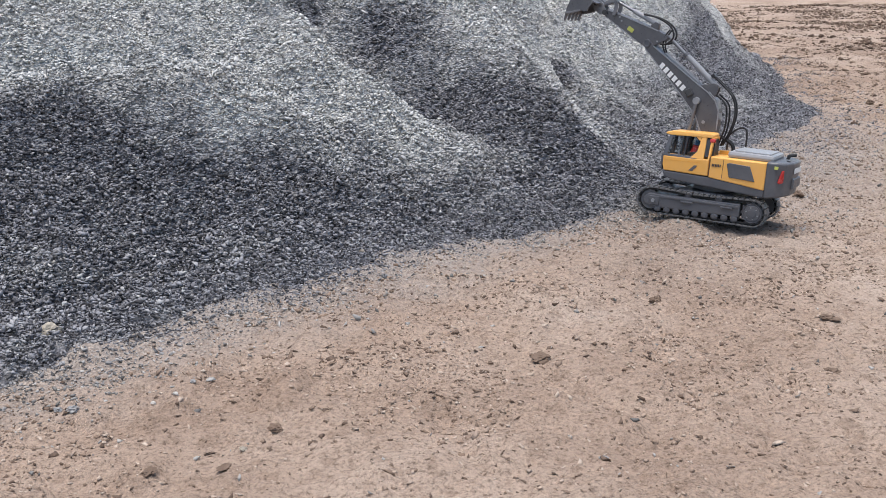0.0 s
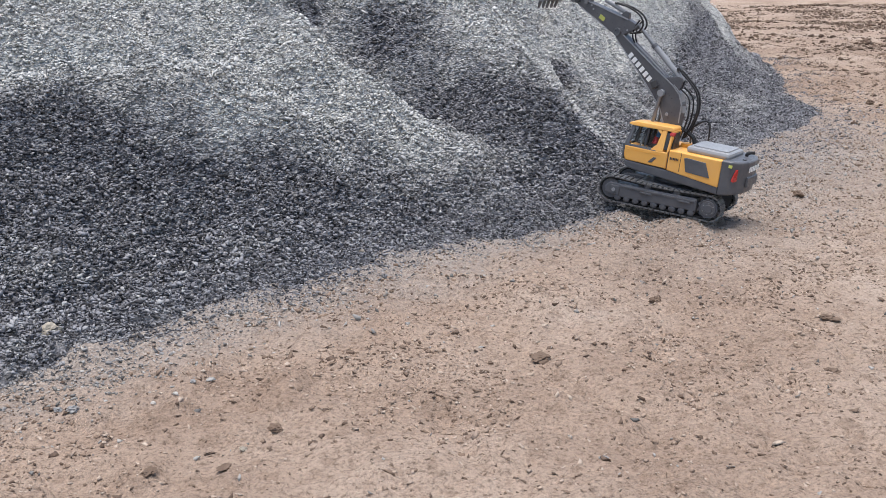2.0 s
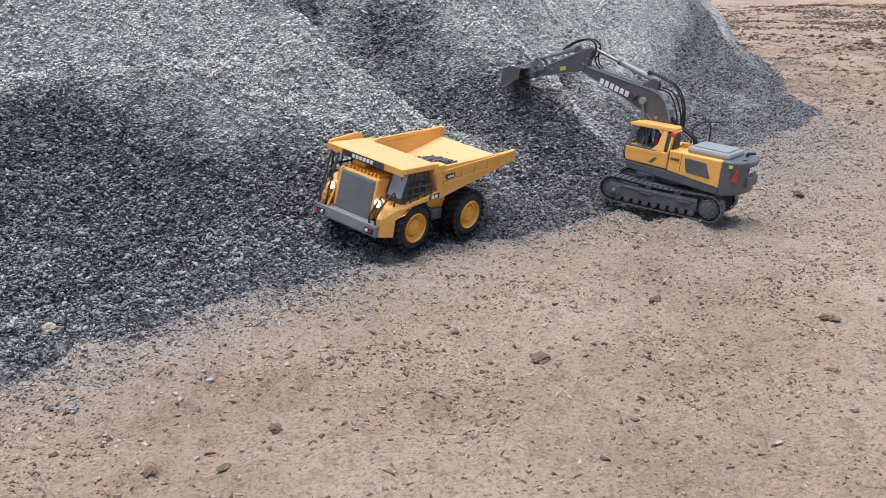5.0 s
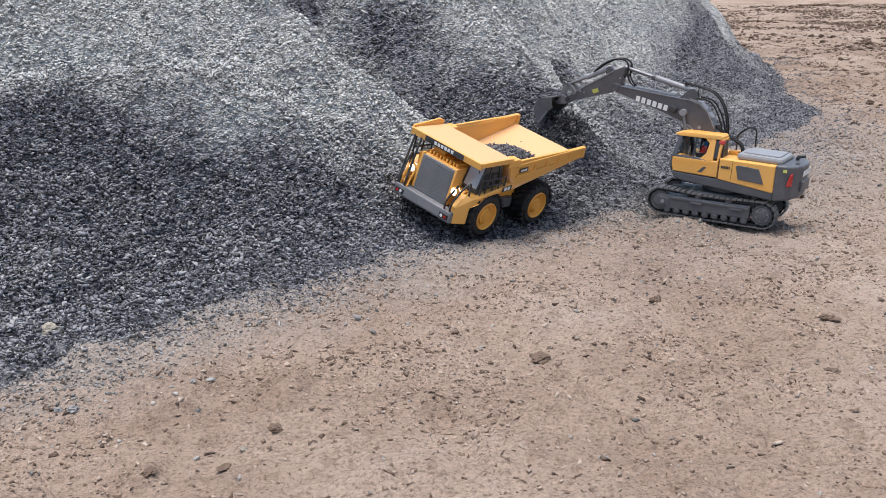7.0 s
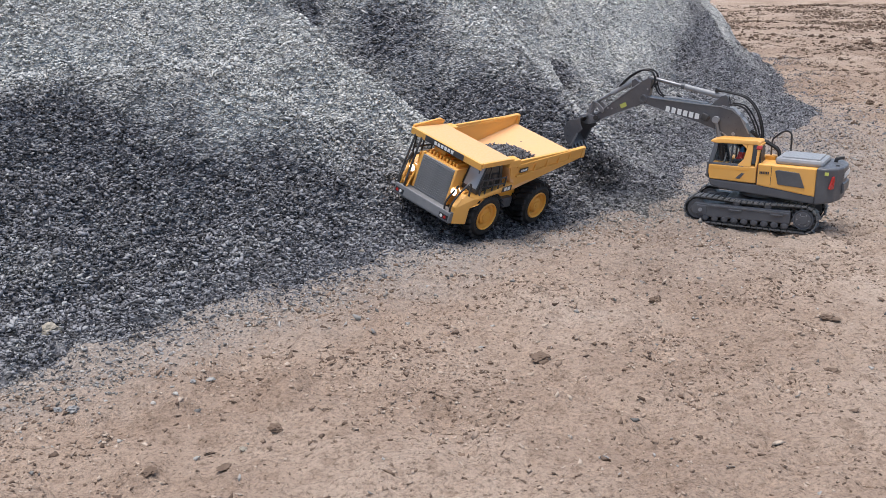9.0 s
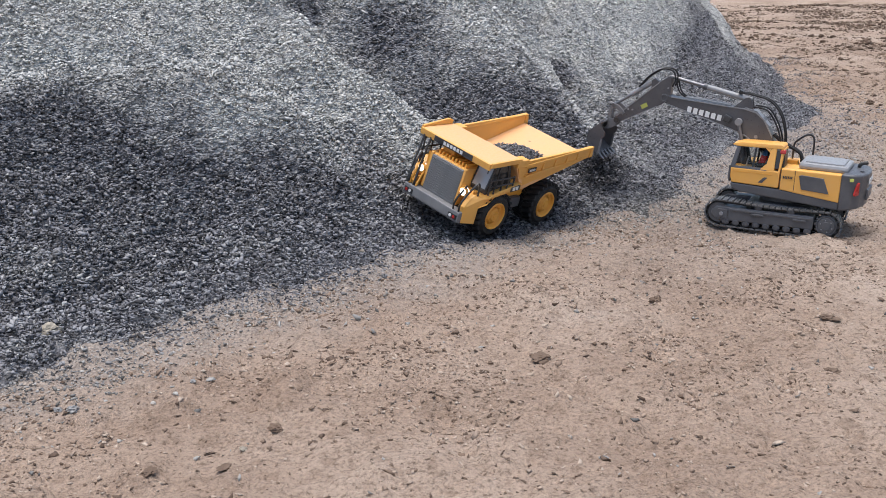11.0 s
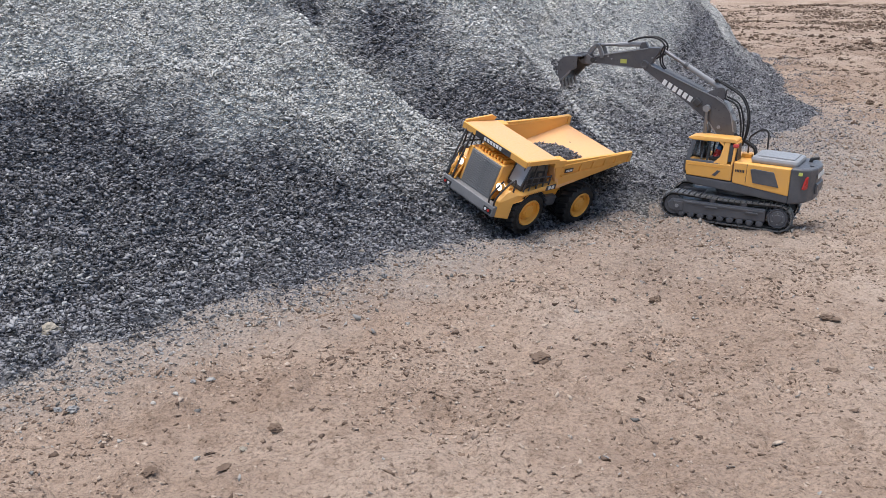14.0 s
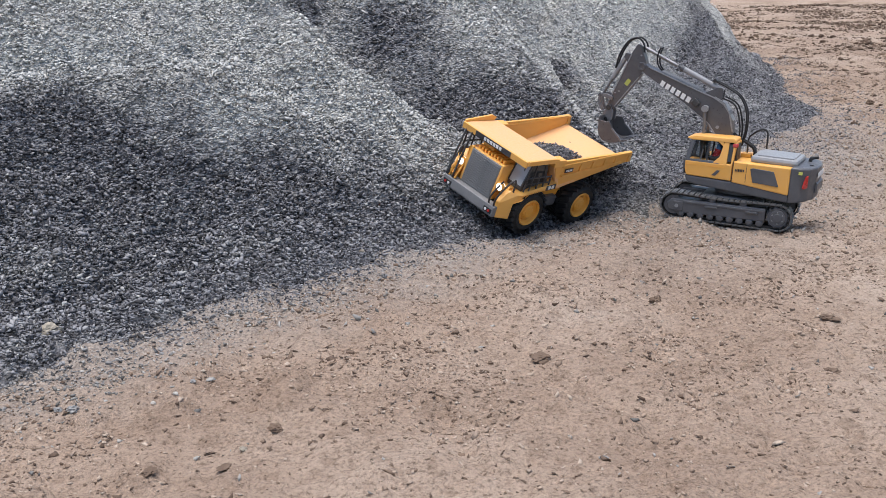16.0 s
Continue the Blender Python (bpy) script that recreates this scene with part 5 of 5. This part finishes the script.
# truck: time, then place and turn
TR_T = (0, 2.0, 2.5, 2.7, 2.8, 2.9, 3.0, 3.2, 3.4, 3.5, 3.7, 3.8, 4.0, 4.2, 4.7, 5.2, 5.8, 10.7, 11.3, 11.5, 16.0)
TR_X = (-0.770, -0.770, -0.620, -0.5375, -0.504, -0.466, -0.429, -0.378, -0.360, -0.3355, -0.267, -0.240, -0.2077, -0.1823, -0.120, -0.030, 0.0435, 0.0435, 0.0880, 0.1193, 0.1193)
TR_Y = (0.820, 0.820, 0.972, 1.0565, 1.091, 1.131, 1.1691, 1.220, 1.238, 1.2633, 1.351, 1.385, 1.4262, 1.4421, 1.510, 1.608, 1.6780, 1.6780, 1.7140, 1.7354, 1.7354)
TR_Z = (0.022, 0.022, 0.022, 0.0225, 0.023, 0.0235, 0.0242, 0.0242, 0.024, 0.0240, 0.019, 0.0165, 0.0155, 0.0160, 0.017, 0.0185, 0.0200, 0.0200, 0.0160, 0.0151, 0.0151)
TR_YAW = (236.4, 236.4, 236.4, 236.4, 236.0, 235.7, 235.4, 235.4, 235.5, 235.5, 235.3, 235.1, 235.0, 234.7, 233.0, 230.0, 228.0, 228.0, 226.5, 224.0, 224.0)
TR_PITCH = (2.3, 2.3, 2.3, 2.3, 3.0, 3.8, 4.2, 3.2, 2.2, 1.9, 2.0, 2.0, 2.0, 1.5, 1.5, 1.5, 1.5, 1.5, 1.0, 3.2, 3.2)
TR_ROLL = (-4.3, -4.3, -4.3, -4.3, -3.5, -2.0, -1.2, -3.0, -5.0, -5.3, -4.8, -4.4, -4.0, -3.5, -6.0, -12.0, -16.4, -16.4, -17.5, -19.2, -19.2)


def motions():
    ts = [k / 10 for k in range(161)]
    body, hs, bs, ss, ks, cb, cr, spins = [], [], [], [], [], [], [], []
    lifts = {s: ([], []) for s, _, _ in LIFT}
    gone, last = 0.0, None
    for t in ts:
        g = lambda v: glide(EX_T, v, t)
        a = lambda v: glide(ARM_T, v, t)
        m = Matrix.Translation((g(EX_X), g(EX_Y), g(EX_Z))) @ Matrix.Rotation(radians(g(EX_YAW)), 4, "Z") @ Matrix.Rotation(radians(-g(EX_PITCH)), 4, "Y") @ Matrix.Rotation(radians(g(EX_ROLL)), 4, "X")
        body.append((t, m))
        if last is not None:
            gone += (m.translation - last).dot(m.to_3x3().col[0])
        last = m.translation.copy()
        spins.append(math.degrees(gone / 0.0255))
        h = Matrix.Rotation(radians(g(SWING)), 4, "Z")
        bm_ = h @ Matrix.Translation(FOOT) @ Matrix.Rotation(radians(-a(BOOM_A)), 4, "Y")
        tip = bm_ @ Vector((BOOM_L, 0, 0))
        sm = Matrix.Translation(tip) @ h @ Matrix.Rotation(radians(-a(STICK_A)), 4, "Y")
        pin = sm @ Vector((STICK_L, 0, 0))
        km = Matrix.Translation(pin) @ h @ Matrix.Rotation(radians(-a(BUCKET_A)), 4, "Y")
        hs.append((t, h))
        bs.append((t, bm_))
        ss.append((t, sm))
        ks.append((t, km))
        c0, c1 = bm_ @ Vector((BRACKET[0], 0, BRACKET[1])), sm @ Vector((STICK_TOP[0], 0, STICK_TOP[1]))
        cb.append((t, aim(c0, c1)))
        cr.append((t, aim(c1, c0)))
        for s in lifts:
            l0, l1 = h @ Vector((0.060, s * 0.0130, 0.082)), bm_ @ Vector((CYL_PIN[0], s * 0.0130, CYL_PIN[1]))
            lifts[s][0].append((t, aim(l0, l1)))
            lifts[s][1].append((t, aim(l1, l0)))
    walk(EX, body)
    walk(HOUSE, hs)
    walk(BOOM, bs)
    walk(STICK, ss)
    walk(BUCKET, ks)
    walk(STICK_CYL, cb)
    walk(STICK_ROD, cr)
    for s, barrel, piston in LIFT:
        walk(barrel, lifts[s][0])
        walk(piston, lifts[s][1])
    for w in EX_WHEELS:
        at = w.matrix_basis.translation.copy()
        walk(w, [(t, Matrix.Translation(at) @ Matrix.Rotation(radians(q), 4, "Y")) for t, q in zip(ts, spins)])
    rows, gone, last, spins = [], 0.0, None, []
    for t in ts:
        g = lambda v: glide(TR_T, v, t)
        m = Matrix.Translation((g(TR_X), g(TR_Y), g(TR_Z))) @ Matrix.Rotation(radians(g(TR_YAW)), 4, "Z") @ Matrix.Rotation(radians(-g(TR_PITCH)), 4, "Y") @ Matrix.Rotation(radians(g(TR_ROLL)), 4, "X")
        rows.append((t, m))
        if last is not None:
            gone += (m.translation - last).dot(m.to_3x3().col[0])
        last = m.translation.copy()
        spins.append(math.degrees(gone / TYRE_R))
    slide = ((0.0, 0.165, 1.950, 0.125), (6.2, 0.165, 1.950, 0.125), (6.6, 0.180, 1.922, 0.135), (7.0, 0.222, 1.890, 0.128), (7.3, 0.250, 1.868, 0.112), (7.6, 0.268, 1.850, 0.085), (8.0, 0.276, 1.842, 0.066), (16.0, 0.276, 1.842, 0.066))
    walk(RAKED, [(t, pose(x, y, z, 22, 14, -38)) for t, x, y, z in slide])
    walk(TRUCK, rows)
    walk(LOAD, rows)
    for w in TRUCK_WHEELS:
        at = w.matrix_basis.translation.copy()
        walk(w, [(t, Matrix.Translation(at) @ Matrix.Rotation(radians(q), 4, "Y")) for t, q in zip(ts, spins)])


motions()
